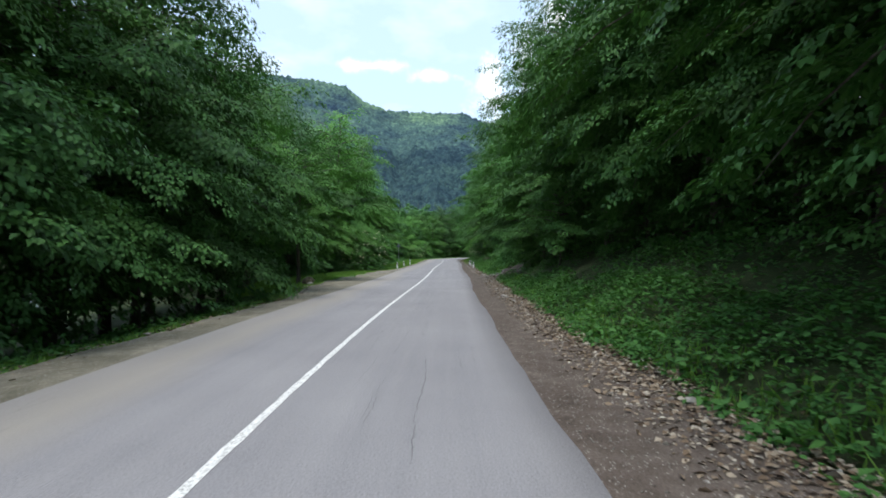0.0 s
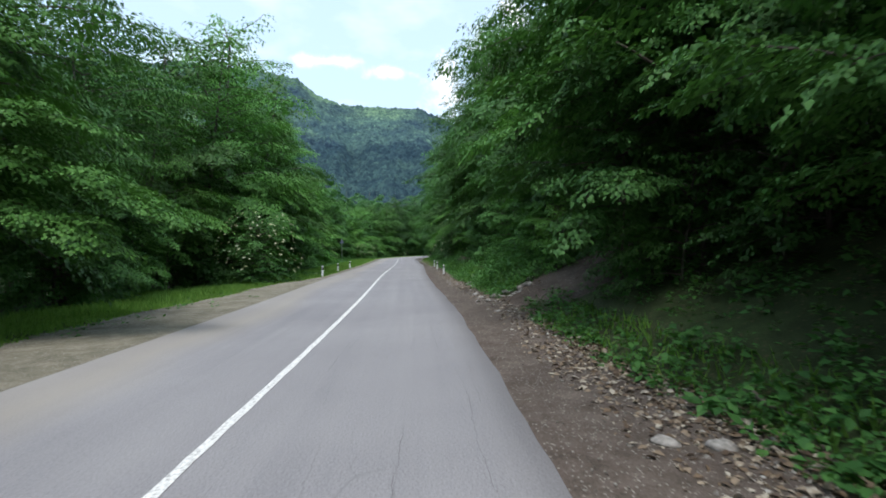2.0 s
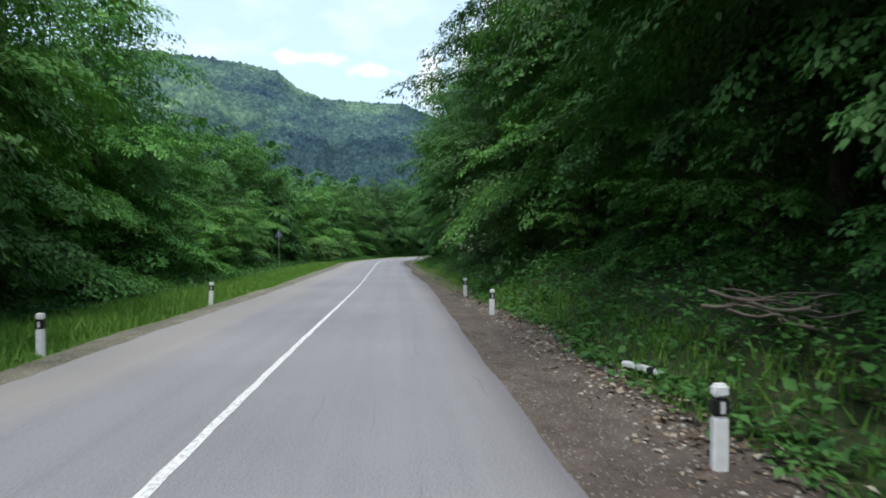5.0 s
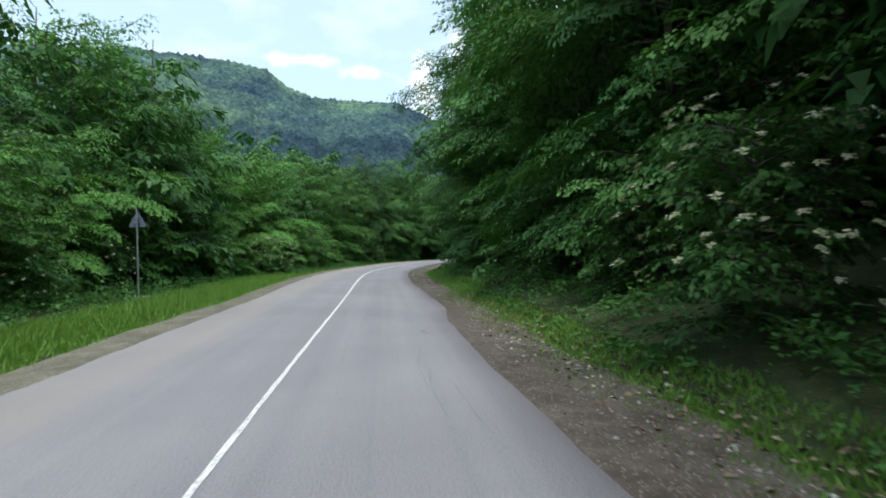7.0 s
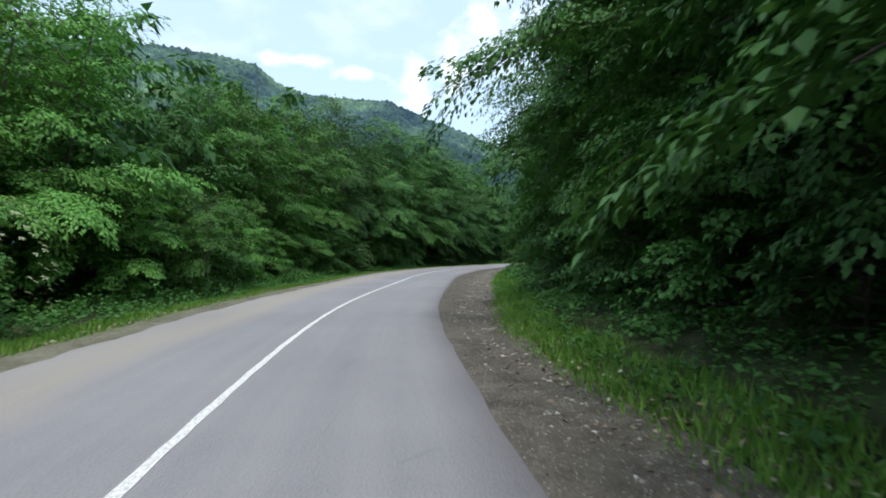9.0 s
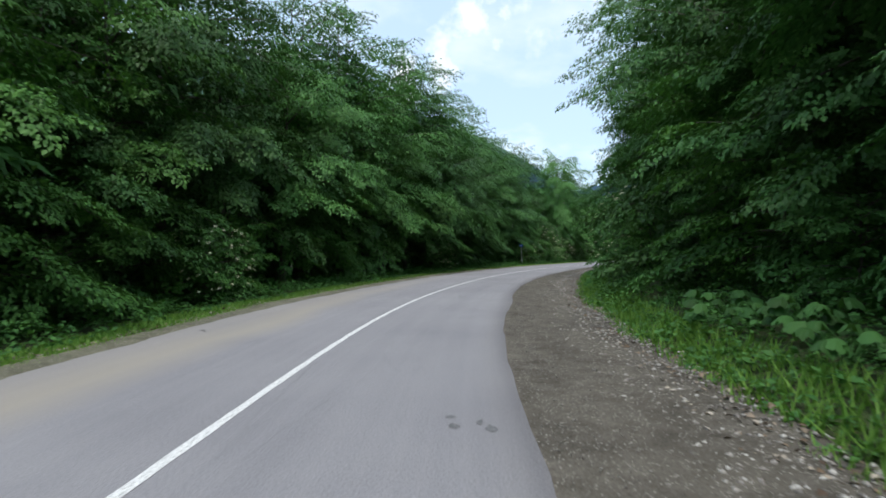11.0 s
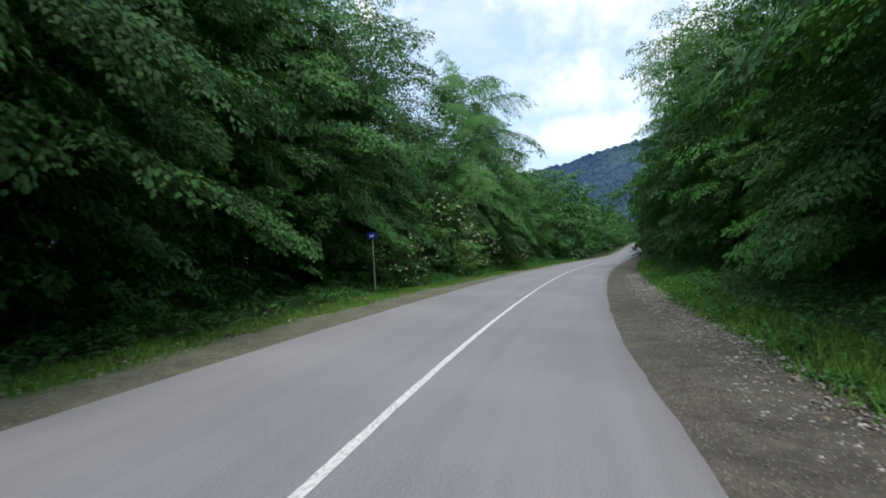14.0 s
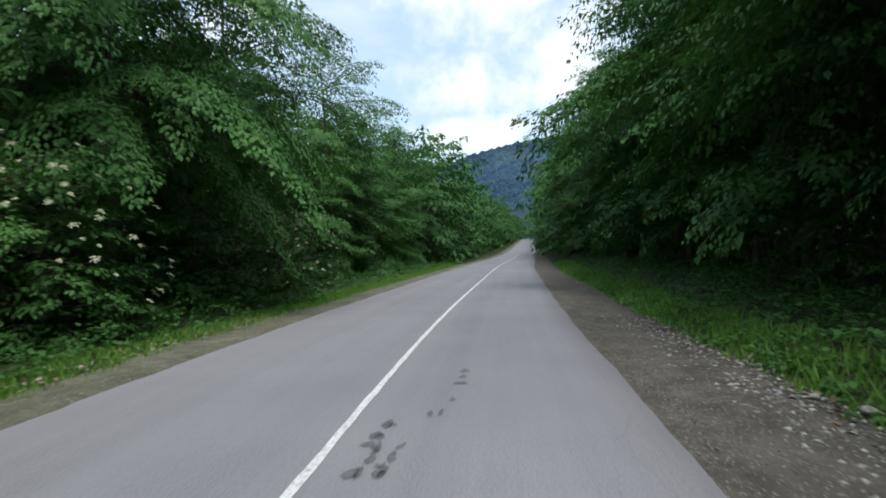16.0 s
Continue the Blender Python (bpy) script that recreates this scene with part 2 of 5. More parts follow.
def line_material():
    m, n, l, p = material("road_paint")
    worn = tex_noise(n, l, 30.0, 6.0, 0.7)
    c = ramp(n, l, worn.outputs["Fac"], [(0.38, (0.3, 0.3, 0.3)), (0.5, (0.7, 0.7, 0.7)), (0.7, (0.82, 0.82, 0.81))])
    l.new(c, p.inputs["Base Color"])
    p.inputs["Roughness"].default_value = 0.7
    return m


def bark_material():
    m, n, l, p = material("bark")
    t = tex_noise(n, l, 6.0, 6.0, 0.65, None, (3, 3, 0.6))
    l.new(ramp(n, l, t.outputs["Fac"], [(0.3, (0.045, 0.038, 0.03)), (0.7, (0.15, 0.13, 0.11))]), p.inputs["Base Color"])
    p.inputs["Roughness"].default_value = 0.9
    bump(n, l, p, t.outputs["Fac"], 0.8, 0.03)
    return m


def wood_far_material(name, low, high, scale, shade_top=None):
    """Woods seen from afar: single crowns, stands of different trees with sunlit patches and haze put into the colour,
    and a darker zone of painted shade up to a wavering height.
    """
    m, n, l, p = material(name)
    t, f = tex_noise(n, l, scale, 5.0, 0.6), tex_noise(n, l, scale * 18, 3.0, 0.65)
    c = ramp(n, l, t.outputs["Fac"], [(0.38, low), (0.62, high)])
    # broad tone patches: mixed stands, plus sunlit and shaded slopes painted in
    wide = tex_noise(n, l, scale * 0.45, 3.0, 0.5)
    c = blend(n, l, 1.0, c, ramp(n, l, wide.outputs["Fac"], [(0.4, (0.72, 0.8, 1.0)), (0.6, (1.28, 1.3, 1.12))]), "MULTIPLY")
    # shade painted into the lower slope: darker blue below a wavering height
    if shade_top:
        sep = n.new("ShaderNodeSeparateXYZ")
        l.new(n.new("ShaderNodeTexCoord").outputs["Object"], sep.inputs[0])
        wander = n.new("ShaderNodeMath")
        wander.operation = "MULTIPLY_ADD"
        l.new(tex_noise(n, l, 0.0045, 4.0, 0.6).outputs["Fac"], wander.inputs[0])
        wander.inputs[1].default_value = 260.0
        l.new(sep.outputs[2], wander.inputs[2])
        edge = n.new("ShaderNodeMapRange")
        edge.inputs["From Min"].default_value, edge.inputs["From Max"].default_value = shade_top + 100.0, shade_top + 150.0
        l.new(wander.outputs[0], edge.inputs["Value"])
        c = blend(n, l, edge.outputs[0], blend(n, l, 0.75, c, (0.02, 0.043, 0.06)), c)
    crown = n.new("ShaderNodeTexVoronoi")
    crown.inputs["Scale"].default_value = scale * 15
    l.new(n.new("ShaderNodeTexCoord").outputs["Object"], crown.inputs["Vector"])
    c = blend(n, l, 0.75, c, ramp(n, l, f.outputs["Fac"], [(0.38, (0.42, 0.48, 0.55)), (0.62, (1.5, 1.48, 1.25))]), "MULTIPLY")
    tint = n.new("ShaderNodeSeparateColor")
    l.new(crown.outputs["Color"], tint.inputs[0])
    c = blend(n, l, 0.6, c, ramp(n, l, tint.outputs[0], [(0.0, (0.6, 0.66, 0.75)), (0.7, (1.1, 1.1, 1.0)), (1.0, (1.7, 1.6, 1.25))]), "MULTIPLY")
    l.new(c, p.inputs["Base Color"])
    p.inputs["Roughness"].default_value = 0.95
    p.inputs["Specular IOR Level"].default_value = 0.1
    return m


ASPHALT = asphalt_material()
PAINT = line_material()
DIRT = soil_material("shoulder_gravel", (0.085, 0.066, 0.056), (0.15, 0.122, 0.105), 1.2, (0.34, 0.32, 0.29), 0.76, 34.0, ((0.084, 0.075, 0.062), (0.15, 0.135, 0.112)))
DUST = soil_material("dusty_gravel", (0.14, 0.13, 0.098), (0.26, 0.24, 0.19), 0.9, (0.36, 0.34, 0.31), 0.7, 30.0, ((0.104, 0.102, 0.07), (0.195, 0.19, 0.138)))
TRACK = soil_material("track_earth", (0.07, 0.052, 0.042), (0.125, 0.098, 0.082), 0.9, (0.26, 0.24, 0.22), 0.75, 22.0)
GRAVEL = pieces_material("gravel_stones", [(0.12, 0.11, 0.1), (0.24, 0.22, 0.2), (0.34, 0.32, 0.29), (0.5, 0.49, 0.46)])
GRIT = pieces_material("fine_grit", [(0.085, 0.075, 0.065), (0.15, 0.138, 0.12), (0.27, 0.255, 0.23)])
LITTER = pieces_material("dry_leaves", [(0.07, 0.045, 0.03), (0.16, 0.11, 0.07), (0.27, 0.21, 0.15), (0.45, 0.41, 0.34)])
CONCRETE = plain("pale_concrete", (0.42, 0.41, 0.38), 0.9, 0, 0.25, 5.0, 0.4)
TAR_STAIN = plain("tar_stain", (0.13, 0.13, 0.135), 0.85, 0, 0.3, 20.0)
DARK_CRACK = plain("crack_filling", (0.1, 0.1, 0.105), 0.9, 0, 0.3, 20.0)
WOOD = plain("dead_wood", (0.16, 0.13, 0.105), 0.9, 0, 0.35, 14.0, 0.6)
FOREST_SOIL = soil_material("forest_soil", (0.03, 0.04, 0.018), (0.06, 0.09, 0.032), 0.8, (0.11, 0.09, 0.05), 0.72, 14.0)
BARK = bark_material()
LEAF = leaf_material("broad_leaves", (0.075, 0.2, 0.042), (0.135, 0.31, 0.068))
# darker leaf green; also stands in for shade on trees of shaded rows
LEAF_DARK_SHADED = leaf_material("dark_shaded_leaves", (0.053, 0.142, 0.038), (0.097, 0.228, 0.06))
HERB = leaf_material("herb_leaves", (0.036, 0.108, 0.03), (0.08, 0.2, 0.052), 0.3, 0.55)
GRASS = leaf_material("grass_blades", (0.1, 0.23, 0.042), (0.19, 0.35, 0.075), 0.32, 0.6)
FLOWER = leaf_material("cream_flowers", (0.46, 0.48, 0.3), (0.72, 0.73, 0.55), 0.2, 0.7, 0.1)
MOSSY_STONE = plain("mossy_stone", (0.13, 0.115, 0.075), 0.95, 0, 0.45, 5.0, 0.7)
STONE = plain("grey_stone", (0.3, 0.28, 0.26), 0.85, 0, 0.35, 6.0, 0.5)
WHITE_PLASTIC = plain("white_plastic", (0.84, 0.85, 0.86), 0.45, 0, 0.1, 12.0)
BLACK_BAND = plain("black_band", (0.02, 0.02, 0.022), 0.5, 0, 0.2, 20.0)
REFLECTOR = plain("reflector", (0.75, 0.76, 0.78), 0.2, 0.2, 0.05, 30.0)
STEEL = plain("galvanised_steel", (0.42, 0.44, 0.45), 0.5, 0.7, 0.15, 10.0)
BLUE = plain("blue_sign_face", (0.02, 0.06, 0.42), 0.4, 0, 0.1, 10.0)
SIGN_BACK = plain("sign_back", (0.16, 0.19, 0.27), 0.55, 0.3, 0.12, 8.0)
# the bluish tints carry the haze of distance in the base colour
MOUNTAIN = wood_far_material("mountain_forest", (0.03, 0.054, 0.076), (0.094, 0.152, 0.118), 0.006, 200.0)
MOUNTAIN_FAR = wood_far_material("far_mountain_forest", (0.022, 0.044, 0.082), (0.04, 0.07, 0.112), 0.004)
WATER = plain("river_water", (0.2, 0.23, 0.24), 0.15, 0, 0.2, 2.0, 1.0)


# ---- mesh helpers ----
def link(name, mesh, mat, parent=None, label=""):
    ob = new(name, mesh)
    if mat is not None:
        mesh.materials.append(mat)
    if parent is not None:
        ob.parent = parent
    if label:
        ob["label"] = label
    return ob


def part(name, bm, mat, parent, label=""):
    """One bmesh as one mesh object under a thing."""
    mesh = bpy.data.meshes.new(name)
    bm.to_mesh(mesh)
    bm.free()
    return link(name, mesh, mat, parent, label)


def mesh_of(name, verts, faces, smooth=False):
    """A mesh from arrays: verts (n, 3), faces (m, k)."""
    verts, faces = np.asarray(verts, np.float32), np.asarray(faces, np.int32)
    mesh = bpy.data.meshes.new(name)
    mesh.vertices.add(len(verts))
    mesh.vertices.foreach_set("co", verts.ravel())
    k = faces.shape[1]
    mesh.loops.add(faces.size)
    mesh.loops.foreach_set("vertex_index", faces.ravel())
    mesh.polygons.add(len(faces))
    mesh.polygons.foreach_set("loop_start", np.arange(0, faces.size, k, dtype=np.int32))
    if smooth:
        mesh.polygons.foreach_set("use_smooth", np.ones(len(faces), bool))
    mesh.update(calc_edges=True)
    mesh.validate()
    return mesh


def thing(name, m, label, category, group="", kind=""):
    e = new(name)
    e.empty_display_size = 0.2
    e.matrix_basis = m
    return tagged(e, label, category, group, kind)


def tube(points, radii, sides=6):
    """Verts and quads of a tapered tube along points."""
    points = np.asarray(points, float)
    d = np.gradient(points, axis=0)
    d /= np.linalg.norm(d, axis=1)[:, None] + 1e-9
    ref = np.where(np.abs(d[:, 2:3]) > 0.9, [[1.0, 0, 0]], [[0, 0, 1.0]])
    a = np.cross(d, ref)
    a /= np.linalg.norm(a, axis=1)[:, None] + 1e-9
    b = np.cross(d, a)
    ang = np.linspace(0, 2 * np.pi, sides, endpoint=False)
    ring = np.cos(ang)[None, :, None] * a[:, None] + np.sin(ang)[None, :, None] * b[:, None]
    v = points[:, None] + ring * np.asarray(radii, float)[:, None, None]
    i, j = np.meshgrid(np.arange(len(points) - 1), np.arange(sides), indexing="ij")
    k = (j + 1) % sides
    f = np.stack([i * sides + j, i * sides + k, (i + 1) * sides + k, (i + 1) * sides + j], -1).reshape(-1, 4)
    return v.reshape(-1, 3), f


def join(pieces):
    vs, fs, at = [], [], 0
    for v, f in pieces:
        vs.append(v)
        fs.append(np.asarray(f) + at)
        at += len(v)
    return np.concatenate(vs), np.concatenate(fs)


def leaves(base, along, normal, length, width):
    """A folded four-corner leaf at each base: verts and triangles."""
    along = along / (np.linalg.norm(along, axis=1)[:, None] + 1e-9)
    side = np.cross(normal, along)
    side /= np.linalg.norm(side, axis=1)[:, None] + 1e-9
    up = np.cross(along, side)
    L, W = length[:, None], width[:, None]
    mid = base + along * L * 0.45
    v = np.stack([base, mid + side * W * 0.5 + up * W * 0.12, base + along * L - up * L * 0.1, mid - side * W * 0.5 + up * W * 0.12], 1)
    k = np.arange(len(base))[:, None] * 4
    f = np.concatenate([k + [0, 2, 1], k + [0, 3, 2]], 1).reshape(-1, 3)
    return v.reshape(-1, 3), f


# ---- plan of the road: centre line as x for every y, then metres along (s) and across (u, right positive) ----
NODE_Y = np.arange(-20.0, 269.0, 12.0)
NODE_X = [-0.94, -1.51, -1.77, -1.65, -1.28, -1.03, -0.91, -0.64, -0.3, -0.15, -0.0, 0.13, 0.98, 3.2, 5.82, 9.96, 15.74, 23.2, 31.68, 40.75, 50.62, 60.65, 71.15, 81.75, 92.37]


def smooth_nodes(ky, kx, y):
    """Natural cubic through the nodes, straight beyond them."""
    n, h = len(ky), ky[1] - ky[0]
    A, r = np.eye(n) * 4, np.zeros(n)
    A[0], A[-1] = np.eye(n)[0], np.eye(n)[-1]
    for i in range(1, n - 1):
        A[i, i - 1] = A[i, i + 1] = 1
        r[i] = 6 * (kx[i + 1] - 2 * kx[i] + kx[i - 1]) / h**2
    m = np.linalg.solve(A, r)
    i = np.clip(((y - ky[0]) // h).astype(int), 0, n - 2)
    a, b = (ky[i + 1] - y) / h, (y - ky[i]) / h
    kx = np.asarray(kx)
    inside = a * kx[i] + b * kx[i + 1] + ((a**3 - a) * m[i] + (b**3 - b) * m[i + 1]) * h**2 / 6
    lo, hi = (kx[1] - kx[0]) / h, (kx[-1] - kx[-2]) / h
    return np.where(y < ky[0], kx[0] + lo * (y - ky[0]), np.where(y > ky[-1], kx[-1] + hi * (y - ky[-1]), inside))


FINE_Y = np.arange(-60.0, 520.0, 0.5)
FINE_X = smooth_nodes(NODE_Y, NODE_X, FINE_Y)
FINE_X = FINE_X + 0.004 * np.maximum(FINE_Y - 374.0, 0) ** 2
FINE_S = np.r_[0, np.cumsum(np.hypot(np.diff(FINE_X), np.diff(FINE_Y)))]
FINE_S -= np.interp(0.0, FINE_Y, FINE_S)
FINE_TX, FINE_TY = np.gradient(FINE_X, FINE_S), np.gradient(FINE_Y, FINE_S)
ROAD_HALF = 2.95


def place(s, u):
    """World x, y of a point s metres along and u metres across."""
    s, u = np.asarray(s, float), np.asarray(u, float)
    x, y = np.interp(s, FINE_S, FINE_X), np.interp(s, FINE_S, FINE_Y)
    tx, ty = np.interp(s, FINE_S, FINE_TX), np.interp(s, FINE_S, FINE_TY)
    return x + u * ty, y - u * tx


def heading(s):
    return float(np.arctan2(np.interp(s, FINE_S, FINE_TX), np.interp(s, FINE_S, FINE_TY)))


def step(x, a, b):
    t = np.clip((np.asarray(x, float) - a) / (b - a), 0, 1)
    return t * t * (3 - 2 * t)


def wave(s, u, size, seed=0.0):
    """Smooth pseudo-random numbers between -1 and 1."""
    s, u = np.asarray(s, float) / size, np.asarray(u, float) / size
    return (np.sin(s * 1.3 + u * 0.7 + seed) + np.sin(s * 0.6 - u * 1.7 + seed * 2.1 + 1) + np.sin(s * 2.3 + u * 2.9 + seed * 0.7 + 2) * 0.6 + np.sin(-s * 3.7 + u * 4.1 + seed + 4) * 0.4) / 3.0


def road_left(s):
    """The asphalt's left edge: the lane widens in the bend."""
    return -np.interp(s, [-60, 100, 112, 150, 178, 200, 300], [2.95, 2.95, 3.25, 3.55, 3.2, 2.95, 2.75])


def road_right(s):
    return np.interp(s, [-60, 0, 10, 14, 18, 24, 35, 45, 78, 88, 92, 95, 105, 110, 118, 140, 148, 154, 158, 162, 168, 182, 190, 200, 211, 215, 300], [2.92, 2.92, 2.88, 2.93, 2.83, 2.71, 2.83, 2.75, 2.95, 2.75, 2.74, 3.0, 2.77, 2.78, 2.85, 2.81, 2.85, 3.0, 2.82, 2.75, 2.74, 2.72, 2.56, 2.62, 2.74, 2.82, 2.85])


def line_half(s):
    """Half the width of the worn centre line."""
    return np.interp(s, [-60, 60, 76, 100, 112, 188, 200, 300], [0.048, 0.048, 0.027, 0.032, 0.05, 0.05, 0.038, 0.038])


def right_edge(s):
    """Outer edge of the bare shoulder on the right."""
    return np.interp(s, [-60, 0, 30, 36, 44, 60, 80, 100, 120, 145, 165, 185, 215, 300], [4.6, 4.7, 4.5, 4.7, 4.3, 4.5, 4.2, 4.2, 4.4, 5.3, 5.3, 4.6, 4.7, 4.4]) + 0.18 * wave(s, 0, 2.0, 3)


def left_edge(s):
    return -np.interp(s, [-60, 0, 20, 32, 46, 54, 80, 110, 150, 176, 200, 215, 300], [4.4, 4.4, 4.2, 5.7, 4.8, 3.6, 3.8, 4.1, 4.2, 4.5, 4.6, 4.0, 3.8]) + 0.15 * wave(s, 0, 2.0, 7)


def height(s, u):
    """The lie of the land."""
    s, u = np.broadcast_arrays(np.asarray(s, float), np.asarray(u, float))
    rise = 0.018 * (s - 306 + np.sqrt((s - 306) ** 2 + 400)) - 0.036 * np.maximum(s - 445, 0)
    e, f = right_edge(s), left_edge(s)
    bank = np.interp(s, [-60, 20, 60, 75, 100, 130, 300], [0.5, 0.5, 0.5, 0.35, 0.3, 0.16, 0.2])
    out = np.maximum(u - e, 0)
    right = bank * np.maximum(out - 0.4, 0) + 0.12 * np.minimum(out, 1)
    right = np.minimum(right, 9 + 0.1 * out) * (1 - step(out, 55, 132)) - 12 * step(out, 55, 132)
    off = np.maximum(f - u, 0)
    fall = np.interp(s, [-60, 20, 34, 60, 300], [0.25, 0.25, 0.06, 0.05, 0.04])
    left = -np.minimum(fall * off, 1.8) + 0.14 * np.minimum(np.maximum(off - 9, 0), 25) * step(s, 50, 75)
    left = left - 1.2 * step(-u, 18, 23) * (1 - step(s, 45, 62)) * (1 - step(-u, 80, 100))
    verge = 0.03 * step(np.abs(u), ROAD_HALF, ROAD_HALF + 0.5)
    rough = wave(s, u, 0.9, 5) * 0.05 * step(np.abs(u), 3.4, 5.0) + wave(s, u, 4.0, 9) * 0.3 * step(np.abs(u), 6, 12)
    return rise + np.where(u > 0, right, left) - verge + rough


def world_point(s, u, up=0.0):
    x, y = place(s, u)
    return np.stack([x, y, height(s, u) + up], -1)


def strip(name, s_values, u_rows, mat, label, up=0.0, kind="structure", category="ground"):
    """A sheet over s and fractions of u; u_rows: functions of s or numbers."""
    S = np.asarray(s_values, float)
    U = np.stack([np.broadcast_to(r(S) if callable(r) else r, S.shape) for r in u_rows], 1)
    SS = np.repeat(S[:, None], U.shape[1], 1)
    v = world_point(SS, U, np.asarray(up, float)).reshape(-1, 3)
    n, k = U.shape
    i, j = np.meshgrid(np.arange(n - 1), np.arange(k - 1), indexing="ij")
    f = np.stack([i * k + j, i * k + j + 1, (i + 1) * k + j + 1, (i + 1) * k + j], -1).reshape(-1, 4)
    mesh = mesh_of(name, v, f, True)
    layer = mesh.uv_layers.new(name="across_along")
    idx = f.ravel()
    layer.data.foreach_set("uv", np.stack([U.ravel()[idx], SS.ravel()[idx]], -1).astype(np.float32).ravel())
    return tagged(link(name, mesh, mat), label, category, "", kind)


# ---- structure ----
strip("ground", np.arange(-55, 520, 1.5), [-400, -150, -80, -55, -40, -30, -24, -20, -17, -14, -12, -10.5, -9, -8, -7.2, -6.4, -5.8, -5.2, -4.6, -4.0, -3.4, -2.5, 0, 2.5, 3.4, 4.0, 4.6, 5.2, 5.8, 6.4, 7.2, 8, 9, 10.5, 12, 14, 17, 20, 24, 30, 40, 52, 66, 80, 95, 110, 125, 142], FOREST_SOIL, "dark forest soil with leaf litter beside the road", -0.05)
strip("road", np.arange(-45, 500, 0.5), [lambda s: road_left(s)] + [lambda s, q=q: road_left(s) + (road_right(s) - road_left(s)) * q for q in np.linspace(0.12, 0.9, 7)] + [lambda s: road_right(s) + 0.035 * wave(s, 0, 0.6, 11), lambda s: road_right(s) + 0.02 + 0.035 * wave(s, 0, 0.6, 11)], ASPHALT, "worn pale grey asphalt country road with dusty lane", [0.04] * 9 + [-0.05], "structure", "road")
strip("road_marking", np.arange(-45, 300, 0.25), [lambda s: -line_half(s) + 0.01 * wave(s, 0, 0.2, 1), lambda s: line_half(s) + 0.01 * wave(s, 0, 0.2, 2)], PAINT, "worn solid white centre line on the asphalt", 0.045, "structure", "road marking")
strip("shoulder_right", np.arange(-45, 470, 0.35), [lambda s: ROAD_HALF - 0.5] + [lambda s, q=q: ROAD_HALF + (right_edge(s) - ROAD_HALF) * q for q in np.linspace(0.0, 1.12, 8)], DIRT, "brown earth and gravel shoulder along the asphalt", [-0.03, 0.0, 0.01, 0.015, 0.02, 0.02, 0.02, 0.01, -0.03], "structure", "shoulder")
strip("shoulder_left", np.arange(-45, 470, 0.35), [lambda s, q=q: road_left(s) + (left_edge(s) - road_left(s)) * q for q in np.linspace(1.1, 0.15, 6)] + [lambda s: road_left(s) + 0.22 + 0.12 * wave(s, 0, 0.5, 13)], DUST, "dusty gravel verge beside the asphalt", [-0.02, 0.02, 0.04, 0.055, 0.06, 0.06, 0.022], "structure", "shoulder")
TRACK_S = np.linspace(33.6, 39.2, 17)
TRACK_UP = np.interp(np.minimum(TRACK_S - 33.6, 39.2 - TRACK_S), [0, 1.2], [-0.03, 0.05])[:, None] + np.array([-0.16, -0.06] + [0.0] * 14 + [-0.06, -0.16])
strip("dirt_track", TRACK_S, [lambda s, q=q: right_edge(s) - 0.5 + 6.0 * q + 0.2 * wave(s, q * 8, 0.7, 17) for q in np.linspace(0, 1, 18)], TRACK, "bare brown earth track climbing into the forest", TRACK_UP)
strip("river", np.arange(-54, 66, 4.0), [lambda s, q=q: -24 - 30 * q * (1 - 0.75 * step(s, 20, 64)) + 2.5 * wave(s, q, 7.0, 2) for q in np.linspace(1, 0, 6)], WATER, "bright rippled river water behind the trees", 0.0, "structure", "water")
for v in bpy.data.objects["river"].data.vertices:
    v.co.z = -1.75

bm = bmesh.new()
bmesh.ops.create_circle(bm, cap_ends=True, segments=64, radius=3200, matrix=Matrix.Translation((0, 200, -9)))
tagged(part("ground", bm, FOREST_SOIL, None), "dark valley floor reaching to the horizon", "ground", "", "structure")


